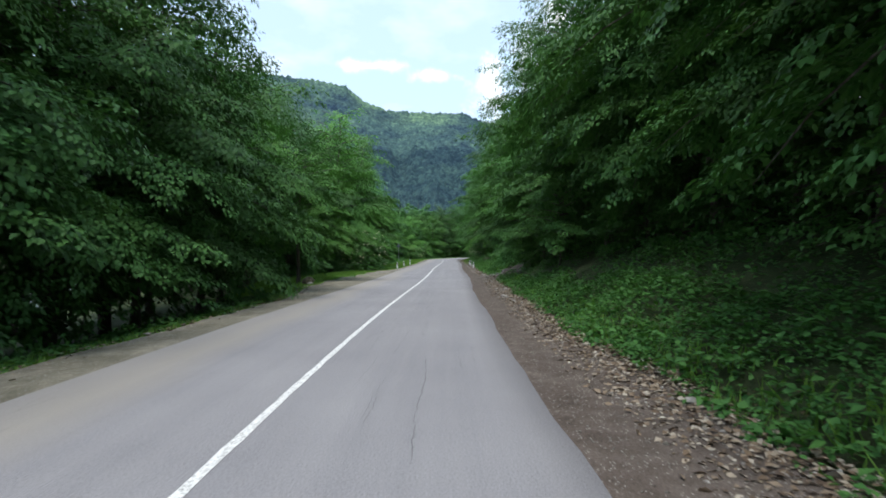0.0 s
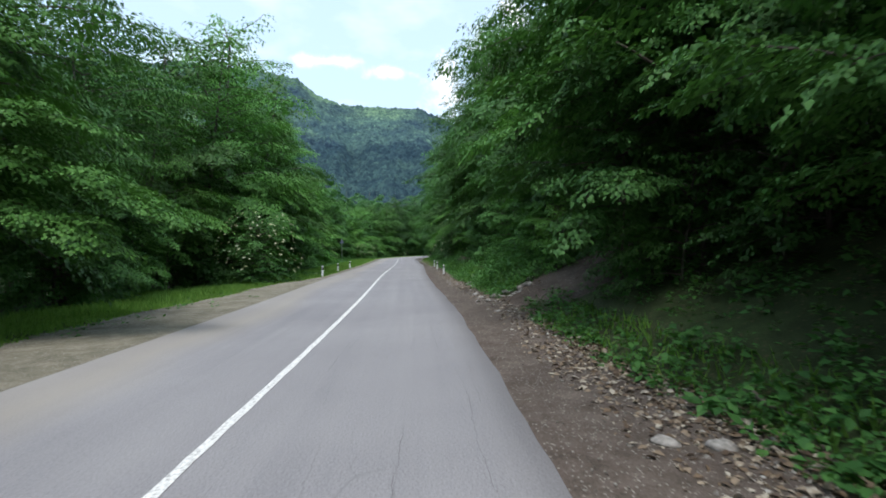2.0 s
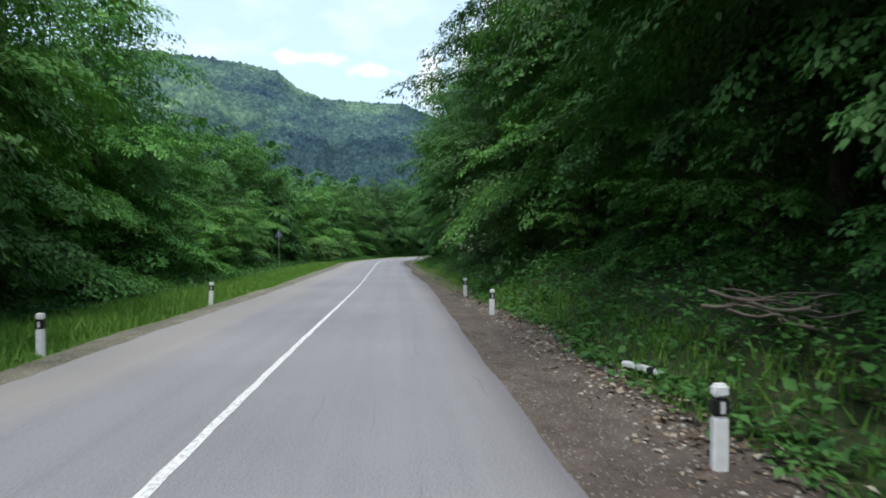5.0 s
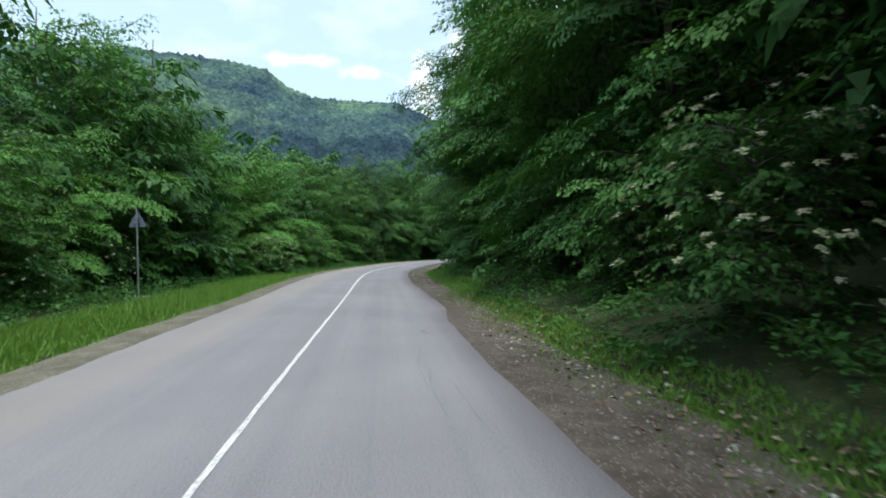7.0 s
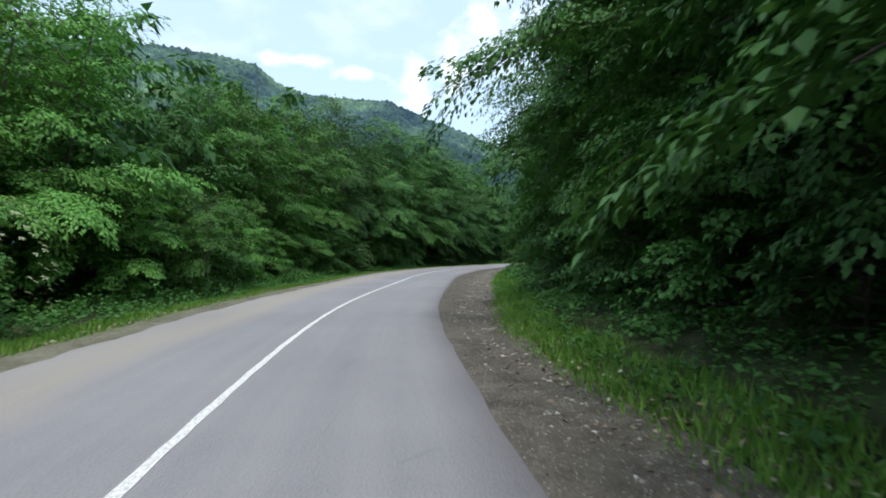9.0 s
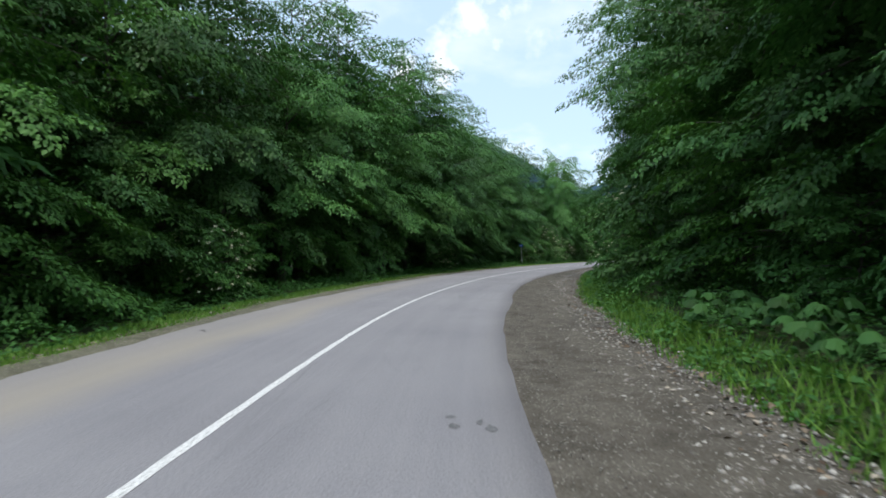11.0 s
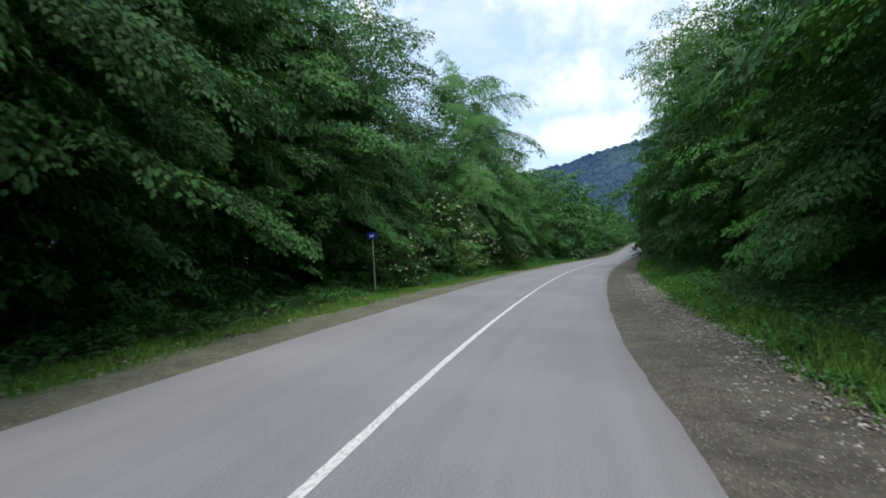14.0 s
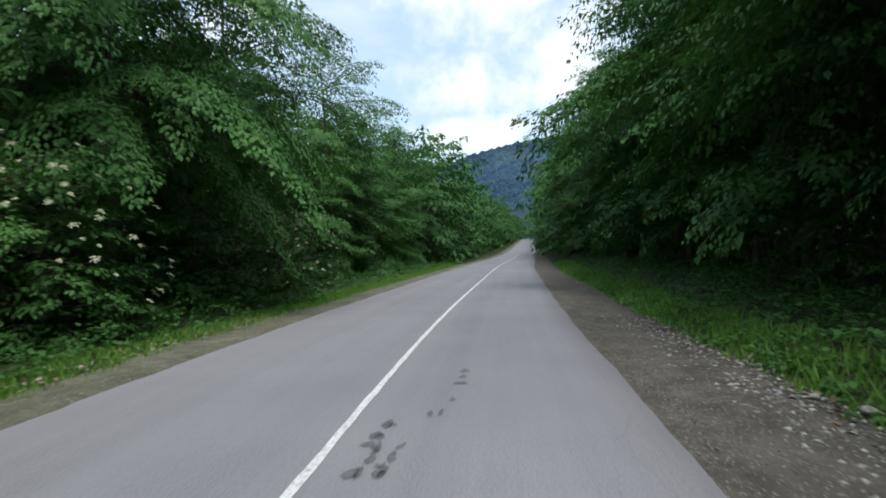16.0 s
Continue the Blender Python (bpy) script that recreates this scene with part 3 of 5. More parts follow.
def mountain(name, mat, az0, az1, ridge, radius, foot, step_deg, rows, label, seed):
    """A wooded mountain side: ridge gives (azimuth, elevation) of the skyline in degrees, seen from the road."""
    az = np.arange(az0, az1, step_deg)
    el = np.interp(az, [r[0] for r in ridge], [r[1] for r in ridge])
    q = np.linspace(0, 1, rows)
    A, Q = np.meshgrid(np.radians(az), q, indexing="ij")
    R = foot + (radius - foot) * Q
    top = radius * np.tan(np.radians(el))[:, None]
    spur = wave(A * 30, Q * 1.2, 1.0, seed) * 0.07 * np.sin(np.pi * Q) + wave(A * 38, Q * 5, 1.0, seed + 3) * 0.02 * np.sin(np.pi * Q)
    Z = top * np.clip(Q**1.15 + spur, 0, 1.02)
    rng = np.random.default_rng(int(seed * 10))
    # tree crowns: domes on a jittered grid
    size = radius * 0.006
    gu, gv = A * radius * 0.8 / size, R / size
    iu, iv = np.floor(gu).astype(int), np.floor(gv).astype(int)
    ju, jv, jh = rng.random((3, 64, 64))
    crowns = np.zeros(A.shape)
    for du in (-1, 0, 1):
        for dv in (-1, 0, 1):
            cu, cv = (iu + du) % 64, (iv + dv) % 64
            d2 = (gu - iu - du - ju[cu, cv]) ** 2 + (gv - iv - dv - jv[cu, cv]) ** 2
            crowns = np.maximum(crowns, (0.5 + 0.5 * jh[cu, cv]) * np.clip(1 - np.sqrt(d2) * 1.15, 0, 1))
    Z = Z + crowns * size * 1.6 * np.minimum(1, 6 * Q)
    X, Y = R * np.sin(A) + 1.0, R * np.cos(A) + 75.0
    v = np.stack([X, Y, Z - 4], -1).reshape(-1, 3)
    n, k = A.shape
    i, j = np.meshgrid(np.arange(n - 1), np.arange(k - 1), indexing="ij")
    f = np.stack([i * k + j, i * k + j + 1, (i + 1) * k + j + 1, (i + 1) * k + j], -1).reshape(-1, 4)
    return tagged(link(name, mesh_of(name, v, f), mat), label, "mountain", "", "structure")


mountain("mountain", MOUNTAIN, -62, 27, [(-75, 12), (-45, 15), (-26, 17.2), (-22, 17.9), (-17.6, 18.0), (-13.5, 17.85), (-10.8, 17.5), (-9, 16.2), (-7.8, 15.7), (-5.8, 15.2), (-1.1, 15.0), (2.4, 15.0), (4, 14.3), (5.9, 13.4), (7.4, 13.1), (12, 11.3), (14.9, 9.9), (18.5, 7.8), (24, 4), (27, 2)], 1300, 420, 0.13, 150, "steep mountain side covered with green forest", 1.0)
mountain("mountain", MOUNTAIN_FAR, 10, 75, [(10, 2), (20, 5), (27, 7.2), (32, 8.4), (35.7, 9.6), (40, 10.5), (50, 11.5), (60, 11), (75, 9)], 2600, 1500, 0.2, 60, "distant wooded mountain with blue haze in its colour", 2.0)


# ---- trees ----
def crown_leaves(rng, H, R, base, branches, leaf, droop, cover=0.9, coarse=6.5, far_leaf=0.2, inner=0, front=True, leader=0.55):
    """Branch tubes and leaves of a broadleaf crown: arching branches carry flat, drooping sprays of leaves in layers.
    Leaves above the height coarse are larger and fewer; the side away from the road (-x) is thinner. Returns wood, small and large leaves."""
    wood, small, large = [], [], []
    for k in range(branches):
        q = (k + rng.random()) / branches
        z0 = base + (H * 0.93 - base) * q ** 0.95
        shape = np.sqrt(max(0.04, 1 - ((q - 0.34) / 0.74) ** 2))
        length = max(0.5, R * shape * (0.6 + 0.55 * rng.random()))
        a = k * 2.39996 + rng.normal() * 0.4
        rise = 0.15 + leader * q + rng.normal() * 0.12
        t = np.linspace(0, 1, 6)
        turn = a + 0.35 * rng.normal() * t
        pts = np.stack([np.cos(turn) * length * t, np.sin(turn) * length * t, z0 + length * (rise * t - droop * t**2 * (1.2 - 0.5 * q))], 1)
        wood.append(tube(pts, (0.014 + 0.01 * length) * (1 - 0.85 * t), 3))
        fine = pts[3, 2] < coarse
        size = leaf if fine else far_leaf
        dense = cover * (1.0 if not front or np.cos(a) > -0.35 else 0.4)
        # side twigs, each a fan of leaves
        n = int(length * 3.0) + 4
        at = np.clip(np.linspace(0.22, 1.0, n) + rng.normal(0, 0.03, n), 0.15, 1.0)
        foot = np.stack([np.interp(at, t, pts[:, i]) for i in range(3)], 1)
        head = np.interp(at, t, turn) + np.where(np.arange(n) % 2, 1, -1) * rng.uniform(0.35, 1.15, n) * (1.25 - at)
        reach = np.clip(length * 0.44 * (1.3 - 0.75 * at), 0.38, 1.7) * rng.uniform(0.7, 1.3, n)
        fall = droop * rng.uniform(0.5, 1.5, n) + 0.12
        lift = rng.normal(0.12, 0.14, n)
        count = np.maximum(6, dense * 0.55 * reach**2 / (0.46 * size**2)).astype(int)
        i = np.repeat(np.arange(n), count)
        m = len(i)
        w = rng.random(m) ** 0.8
        v = rng.uniform(-1, 1, m)
        wide = reach[i] * 0.3 * (0.25 + np.sin(np.pi * np.minimum(1, w ** 0.85)))
        out = np.stack([np.cos(head[i]), np.sin(head[i]), np.zeros(m)], 1)
        side = np.stack([-out[:, 1], out[:, 0], np.zeros(m)], 1)
        r = reach[i]
        drop = r * (lift[i] * w - fall[i] * w**2) - np.abs(v) ** 2 * wide * 0.35 + rng.normal(0, 0.035, m) * r
        at3 = foot[i] + out * (r * w)[:, None] + side * (v * wide)[:, None] + np.stack([0 * w, 0 * w, drop], 1)
        slope = lift[i] - 2 * fall[i] * w
        along = out * 0.8 + side * (v * 0.9)[:, None] + rng.normal(0, 0.3, (m, 3)) + np.stack([0 * w, 0 * w, slope * 0.8 - 0.22], 1)
        normal = np.stack([0 * w, 0 * w, 1 + 0 * w], 1) - out * (slope * 0.75)[:, None] + side * (v * 0.3)[:, None] + rng.normal(0, 0.17, (m, 3))
        (small if fine else large).append((at3, along, normal, size * rng.uniform(0.65, 1.25, m)))
        # extra large leaves near the trunk, added to block light and darken the inside
        m = int(inner * length)
        at = rng.uniform(0.05, 0.5, m)
        c = np.stack([np.interp(at, t, pts[:, i]) for i in range(3)], 1) + rng.normal(size=(m, 3)) * [0.5, 0.5, 0.3] * min(1.0, 0.3 * length)
        large.append((c, rng.normal(size=(m, 3)) * [1, 1, 0.4], [0, 0, 1.0] + rng.normal(size=(m, 3)) * 0.5, rng.uniform(0.7, 1.2, m) * 0.28))
    made = []
    for group in (small, large):
        if not group:
            made.append((np.zeros((0, 3)), np.zeros((0, 3), int)))
            continue
        b, al, no, le = (np.concatenate(x) for x in zip(*group))
        v, f = leaves(b, al, no, le, le * 0.64)
        if group is large:
            v = v.reshape(-1, 4, 3)
            v = np.stack([v[:, 1] * 0.7 + v[:, 0] * 0.3, v[:, 2], v[:, 3] * 0.8 + v[:, 0] * 0.2], 1)
            v, f = v.reshape(-1, 3), np.arange(len(b) * 3).reshape(-1, 3)
        made.append((v, f))
    return join(wood), join(made)


def trunk_tube(rng, H, r):
    t = np.linspace(0, 1, 12)
    bend = rng.normal(size=2) * 0.3
    H = H * 0.93
    p = np.stack([bend[0] * t**2 + 0.08 * np.sin(t * 5 + rng.random() * 6), bend[1] * t**2 + 0.08 * np.sin(t * 4 + rng.random() * 6), H * t - 0.3 * (t == 0)], 1)
    p[0, :2] = p[1, :2] * 0.5
    rad = r * (1 - 0.9 * t**0.9)
    rad[0] *= 1.5
    return tube(p, rad, 8)


def make_tree(seed, H, R, base, branches, leaf, mat, label, droop=0.38, r=0.16, category="tree", inner=30, cover=0.9, far_leaf=0.2, leader=0.55):
    rng = np.random.default_rng(seed)
    tree = thing("tree", Matrix.Translation((0, 0, -80)), label, category)
    wood, foliage = crown_leaves(rng, H, R, base, branches, leaf, droop, cover, 6.5, far_leaf, inner, True, leader)
    v, f = join([trunk_tube(rng, H, r), wood])
    link("trunk", mesh_of("trunk", v, f, True), BARK, tree)
    link("crown", mesh_of("crown", *foliage), mat, tree)
    return tree


NEAR_TREES = [
    make_tree(11, 12.5, 3.8, 1.0, 38, 0.14, LEAF, "leafy green hornbeam tree with low drooping branches"),
    make_tree(12, 14.0, 4.1, 1.4, 40, 0.13, LEAF, "tall leafy green beech tree at the roadside"),
    make_tree(13, 11.0, 3.5, 0.8, 36, 0.135, LEAF_DARK_SHADED, "dark green broadleaf tree with dense low branches"),
    make_tree(14, 15.5, 4.3, 1.8, 42, 0.13, LEAF_DARK_SHADED, "tall dark green broadleaf tree"),
]
BANK_TREES = [
    make_tree(15, 13.5, 4.3, 2.3, 38, 0.13, LEAF, "leafy green tree leaning its branches over the bank", droop=0.5),
    make_tree(16, 15.0, 4.5, 2.8, 40, 0.132, LEAF_DARK_SHADED, "tall dark tree overhanging the bank with drooping sprays", droop=0.5),
    make_tree(17, 12.0, 4.0, 2.1, 37, 0.14, LEAF_DARK_SHADED, "dark green tree with branches hanging over the bank", droop=0.5),
]
BIRCH = make_tree(18, 16.4, 4.8, 4.8, 60, 0.13, LEAF_DARK_SHADED, "tall airy birch with hanging twigs against the sky", droop=0.75, r=0.14, inner=10, cover=1.25, far_leaf=0.155, leader=0.9)
CANOPY = [
    make_tree(19, 12.5, 5.2, 4.2, 40, 0.13, LEAF_DARK_SHADED, "spreading dark tree whose canopy overhangs the verge", droop=0.35),
    make_tree(20, 11.0, 4.8, 3.6, 38, 0.13, LEAF, "spreading green tree whose canopy overhangs the verge", droop=0.35),
]
LOW_TREES = [
    make_tree(31, 6.4, 2.5, 0.4, 34, 0.12, LEAF, "young leafy green tree with branches to the ground", r=0.07, inner=8),
    make_tree(32, 4.6, 2.1, 0.25, 30, 0.115, LEAF, "small bushy green tree at the forest edge", r=0.05, inner=8),
    make_tree(33, 3.2, 1.8, 0.15, 26, 0.11, LEAF_DARK_SHADED, "dark green roadside shrub with dense leaves", r=0.04, category="shrub", inner=8),
]
HAZEL = make_tree(34, 4.8, 2.7, 1.7, 24, 0.112, LEAF_DARK_SHADED, "hazel bush with large soft leaves arching over the shoulder", droop=0.3, r=0.04, category="shrub", inner=6)


def set_tree(proto, s, u, scale, group, sink=0.15):
    """Stand a copy of a tree beside the road, its dense side towards the lane."""
    x, y = place(s, u)
    face = math.pi / 2 - heading(s) + (math.pi / 2 if u > 0 else -math.pi / 2) + random.uniform(-0.7, 0.7)
    m = Matrix.Translation((float(x), float(y), float(height(s, u)) - sink)) @ Matrix.Rotation(face, 4, "Z")
    m = m @ Matrix.Rotation(random.gauss(0, 0.04), 4, "X") @ Matrix.Rotation(random.gauss(0, 0.04), 4, "Y")
    c = copy_thing(proto, m)
    c.scale = (scale * random.uniform(0.92, 1.08), scale * random.uniform(0.92, 1.08), scale)
    c["group"] = group
    return c


def row(side, s0, s1, gap, front, protos, scale, group, jitter=0.7):
    """Trees in a loose row; front: distance of the trunks from the road's middle."""
    s = s0
    while s < s1:
        u = side * (front + random.uniform(-jitter, jitter))
        set_tree(random.choice(protos), s + random.uniform(-0.3, 0.3) * gap, u, scale * random.uniform(0.87, 1.13), group)
        s += gap * random.uniform(0.8, 1.2)


random.seed(4)
BANK, BESIDE, EDGE, BEYOND = "trees on the bank beside the road", "trees beside the road", "young trees at the forest edge", "trees beyond the grass verge"
# right-hand forest edge
row(1, -2, 18, 3.7, 9.2, BANK_TREES[1:], 1.0, BANK)
row(1, 18, 36, 3.8, 9.4, BANK_TREES[1:], 1.05, BANK)
# canopy trees added to shade the hollow and the track
set_tree(CANOPY[0], 24.0, 8.6, 0.9, BANK)
set_tree(CANOPY[0], 32.6, 8.2, 0.9, BANK)
set_tree(CANOPY[1], 42.2, 9.6, 0.95, BANK)
row(1, 42, 76, 3.9, 9.0, BANK_TREES, 1.0, BANK)
set_tree(CANOPY[0], 38.0, 11.5, 1.0, BANK)
row(1, 74, 92, 3.8, 9.6, NEAR_TREES[2:] + CANOPY[:1], 1.15, BANK)
row(1, 92, 117, 3.6, 8.6, NEAR_TREES[2:], 1.12, BANK)
set_tree(BANK_TREES[1], 98.5, 8.8, 1.15, BANK)
set_tree(BANK_TREES[1], 105.0, 9.0, 1.1, BANK)
set_tree(BANK_TREES[2], 54.6, 8.7, 1.15, BANK)
set_tree(BANK_TREES[1], 61.8, 8.8, 1.15, BANK)
row(1, 116, 128, 4.0, 8.7, BANK_TREES[1:2], 1.05, BANK)
row(1, 128, 176, 4.1, 10.2, NEAR_TREES[2:], 1.08, BANK)
# row added to shade the growth below it
row(1, 138, 158, 6.0, 13.6, CANOPY[:1], 1.05, BANK)
row(1, 176, 212, 3.6, 10.4, BANK_TREES + NEAR_TREES[:2], 1.08, BANK)
row(1, 210, 228, 3.8, 10.2, BANK_TREES[1:], 1.12, BANK)
row(1, 228, 272, 3.8, 9.9, BANK_TREES[1:] + NEAR_TREES[3:], 1.2, BANK)
set_tree(LOW_TREES[2], 186.0, -9.4, 1.1, EDGE)
set_tree(LOW_TREES[2], 189.0, -8.4, 1.0, EDGE)
set_tree(LOW_TREES[2], 192.0, -9.2, 1.15, EDGE)
row(1, 0, 21, 3.0, 9.0, LOW_TREES[2:], 1.15, EDGE)
row(1, 1, 20, 4.5, 10.5, NEAR_TREES[2:], 0.8, BANK)
row(1, 20, 36, 3.0, 8.8, LOW_TREES[2:], 1.0, EDGE)
set_tree(LOW_TREES[2], 37.0, 9.0, 1.2, EDGE)
set_tree(LOW_TREES[2], 33.6, 7.2, 0.9, EDGE)
set_tree(LOW_TREES[1], 40.6, 7.2, 0.75, EDGE)
set_tree(LOW_TREES[1], 38.9, 6.9, 0.5, EDGE)
set_tree(LOW_TREES[0], 45.2, 7.9, 0.85, EDGE)
set_tree(LOW_TREES[1], 42.6, 6.9, 0.55, EDGE)
set_tree(LOW_TREES[2], 30.8, 6.9, 0.85, EDGE)
set_tree(HAZEL, 31.0, 7.5, 1.35, EDGE)
set_tree(LOW_TREES[2], 28.9, 7.6, 0.8, EDGE)
set_tree(LOW_TREES[2], 32.3, 6.6, 0.6, EDGE)
set_tree(HAZEL, 32.6, 6.4, 1.05, EDGE)
set_tree(HAZEL, 25.0, 6.7, 0.9, EDGE)
set_tree(LOW_TREES[2], 34.6, 8.8, 1.0, EDGE)
row(1, 43, 56, 3.2, 7.6, LOW_TREES[2:], 0.9, EDGE)
row(1, 56, 72, 3.2, 7.5, LOW_TREES[1:], 0.7, EDGE)
row(1, 44, 72, 4.5, 9.0, LOW_TREES[:1], 0.8, EDGE)
row(1, 89, 128, 2.9, 7.8, LOW_TREES[2:], 0.95, EDGE)
row(1, 128, 176, 3.8, 8.9, LOW_TREES, 0.8, EDGE)
row(1, 176, 240, 3.8, 9.6, LOW_TREES, 0.8, EDGE)
# left-hand forest edge
row(-1, -2, 24, 3.3, 9.1, BANK_TREES[1:], 1.05, BESIDE)
set_tree(CANOPY[1], 27.0, -9.8, 1.0, BESIDE)
# high canopies, mostly above the view, added to shade the trees beneath
row(-1, -4, 22, 4.4, 11.6, CANOPY[:1], 1.15, BESIDE)
set_tree(BANK_TREES[2], 33.5, -11.0, 1.25, BESIDE)
set_tree(CANOPY[1], 30.8, -7.0, 0.7, BESIDE)
row(-1, 40, 50, 2.6, 10.9, NEAR_TREES, 0.82, BESIDE)
row(-1, 51, 67, 2.5, 10.6, NEAR_TREES, 1.25, BESIDE)
row(-1, 66, 84, 3.8, 12.0, NEAR_TREES[:3], 1.25, BEYOND)
row(-1, 84, 104, 4.2, 13.3, NEAR_TREES[:3], 0.8, BEYOND)
row(-1, 104, 126, 3.8, 13.2, NEAR_TREES[:3], 0.98, BEYOND)
row(-1, 60, 114, 4.4, 11.0, LOW_TREES, 0.9, EDGE)
row(-1, 112, 126, 3.8, 11.0, NEAR_TREES, 0.75, BESIDE)
row(-1, 126, 142, 3.4, 9.6, NEAR_TREES, 0.84, BESIDE)
row(-1, 142, 155, 3.5, 9.2, NEAR_TREES, 0.96, BESIDE)
row(-1, 155, 187, 3.3, 9.2, BANK_TREES[1:] + NEAR_TREES[3:], 1.08, BESIDE)
# more canopies added for shade over this stretch
row(-1, 164, 208, 5.0, 11.8, CANOPY[:1], 1.15, BESIDE)
row(-1, 193, 208, 3.4, 11.6, BANK_TREES[1:], 1.1, BESIDE)
row(-1, 186, 210, 4.0, 13.0, NEAR_TREES, 1.1, BESIDE)
set_tree(BANK_TREES[1], 210.0, -9.8, 1.1, BESIDE)
for s0, u0 in ((214.6, -12.4), (219.4, -13.6), (225.2, -12.8)):
    set_tree(NEAR_TREES[3], s0, u0, 0.82, BESIDE)
row(-1, 214, 228, 3.8, 11.6, NEAR_TREES[2:3], 0.7, BESIDE)
row(-1, 230, 264, 3.8, 9.6, NEAR_TREES[2:], 0.92, BESIDE)
set_tree(BIRCH, 221.3, -8.5, 1.05, BESIDE)
row(-1, 126, 142, 3.4, 7.2, LOW_TREES, 0.75, EDGE)
row(-1, 142, 186, 3.6, 8.2, LOW_TREES[1:], 0.7, EDGE)
row(-1, 194, 206, 3.4, 9.0, LOW_TREES[2:], 1.0, EDGE)
row(-1, 206, 232, 3.2, 8.0, LOW_TREES[2:], 1.1, EDGE)
row(-1, 40, 64, 3.3, 9.9, LOW_TREES, 0.85, EDGE)


def forest():
    """The woods behind: many trees in one mesh. Their oversized leaves are there to block light and keep the gaps dark.
    """
    protos = []
    for seed, H, R, base, branches, leaf in ((21, 15.0, 4.6, 2.0, 24, 0.86), (22, 13.0, 4.3, 1.2, 24, 0.86), (23, 11.0, 3.8, 0.6, 24, 0.84), (24, 14.0, 4.4, 1.5, 28, 0.62), (25, 12.0, 4.2, 1.0, 28, 0.62), (26, 10.0, 3.8, 0.6, 28, 0.6)):
        rng = np.random.default_rng(seed)
        wood, foliage = crown_leaves(rng, H, R, base, branches, leaf, 0.38, 0.9, 0.0, leaf, 4, False)
        protos.append((tube([(0, 0, -0.4), (0.1, 0, H * 0.5), (0, 0.1, H)], [0.2, 0.14, 0.02], 5), foliage))
    rng = np.random.default_rng(8)
    spots = []
    for side, s0, s1, gap, front, scale in ((1, -6, 120, 3.2, 13.0, 1.0), (1, 120, 270, 4.0, 13.5, 1.0), (1, -6, 270, 6.0, 18.0, 1.05), (-1, -6, 26, 6.5, 15.5, 0.95), (-1, -2, 26, 4.2, 12.6, 1.0), (1, 76, 128, 4.2, 12.4, 1.0), (-1, 130, 150, 3.8, 12.8, 0.85), (-1, 150, 186, 3.8, 12.6, 1.05), (-1, 222, 234, 4.0, 11.5, 0.95), (-1, 34, 58, 3.5, 14.5, 0.75), (-1, 58, 100, 4.0, 16.0, 0.75), (-1, 100, 130, 4.0, 15.5, 0.95), (-1, 110, 270, 3.6, 13.5, 0.95), (-1, 55, 130, 4.5, 18.5, 0.95), (-1, 130, 270, 8.0, 19.0, 0.95), (-1, 55, 130, 6.0, 26.0, 0.72), (1, 250, 270, 4.5, 12.5, 1.2), (-1, 262, 270, 4.5, 9.0, 1.0), (1, 268, 450, 4.6, 8.4, 1.3), (-1, 268, 450, 5.0, 9.2, 1.05), (1, 268, 450, 8.0, 14.0, 1.05), (-1, 268, 450, 8.0, 14.5, 1.0)):
        s = s0
        while s < s1:
            spots.append((s, side * (front + rng.uniform(-1.5, 1.5)), scale * rng.uniform(0.85, 1.15)))
            s += gap * rng.uniform(0.8, 1.2)
    for k in range(40):
        spots.append((452 + rng.uniform(0, 50), (-1 if k % 4 else 1) * rng.uniform(6.5, 30), rng.uniform(0.7, 1.0)))
    trunks, crowns = [], []
    for s, u, scale in spots:
        (tv, tf), (cv, cf) = protos[rng.integers(3) + (3 if s > 212 or abs(u) < 13.2 or (u < 0 and 56 < s < 130) else 0)]
        a = rng.uniform(0, 6.28)
        turn = np.array([[np.cos(a), -np.sin(a), 0], [np.sin(a), np.cos(a), 0], [0, 0, 1]]) * scale
        at = world_point(s, u, -0.2)
        trunks.append((tv @ turn.T + at, tf))
        crowns.append((cv @ turn.T + at, cf))
    for name, pieces, mat, label in (("forest_trunks", trunks, BARK, "brown trunks of the forest behind the roadside trees"), ("forest_crowns", crowns, LEAF_DARK_SHADED, "dense dark green crowns of the forest behind")):
        tagged(link(name, mesh_of(name, *join(pieces)), mat), label, "forest", "", "stuff")


forest()
for t in NEAR_TREES + BANK_TREES + CANOPY + LOW_TREES + [BIRCH, HAZEL]:
    for o in list(t.children) + [t]:
        bpy.data.objects.remove(o)


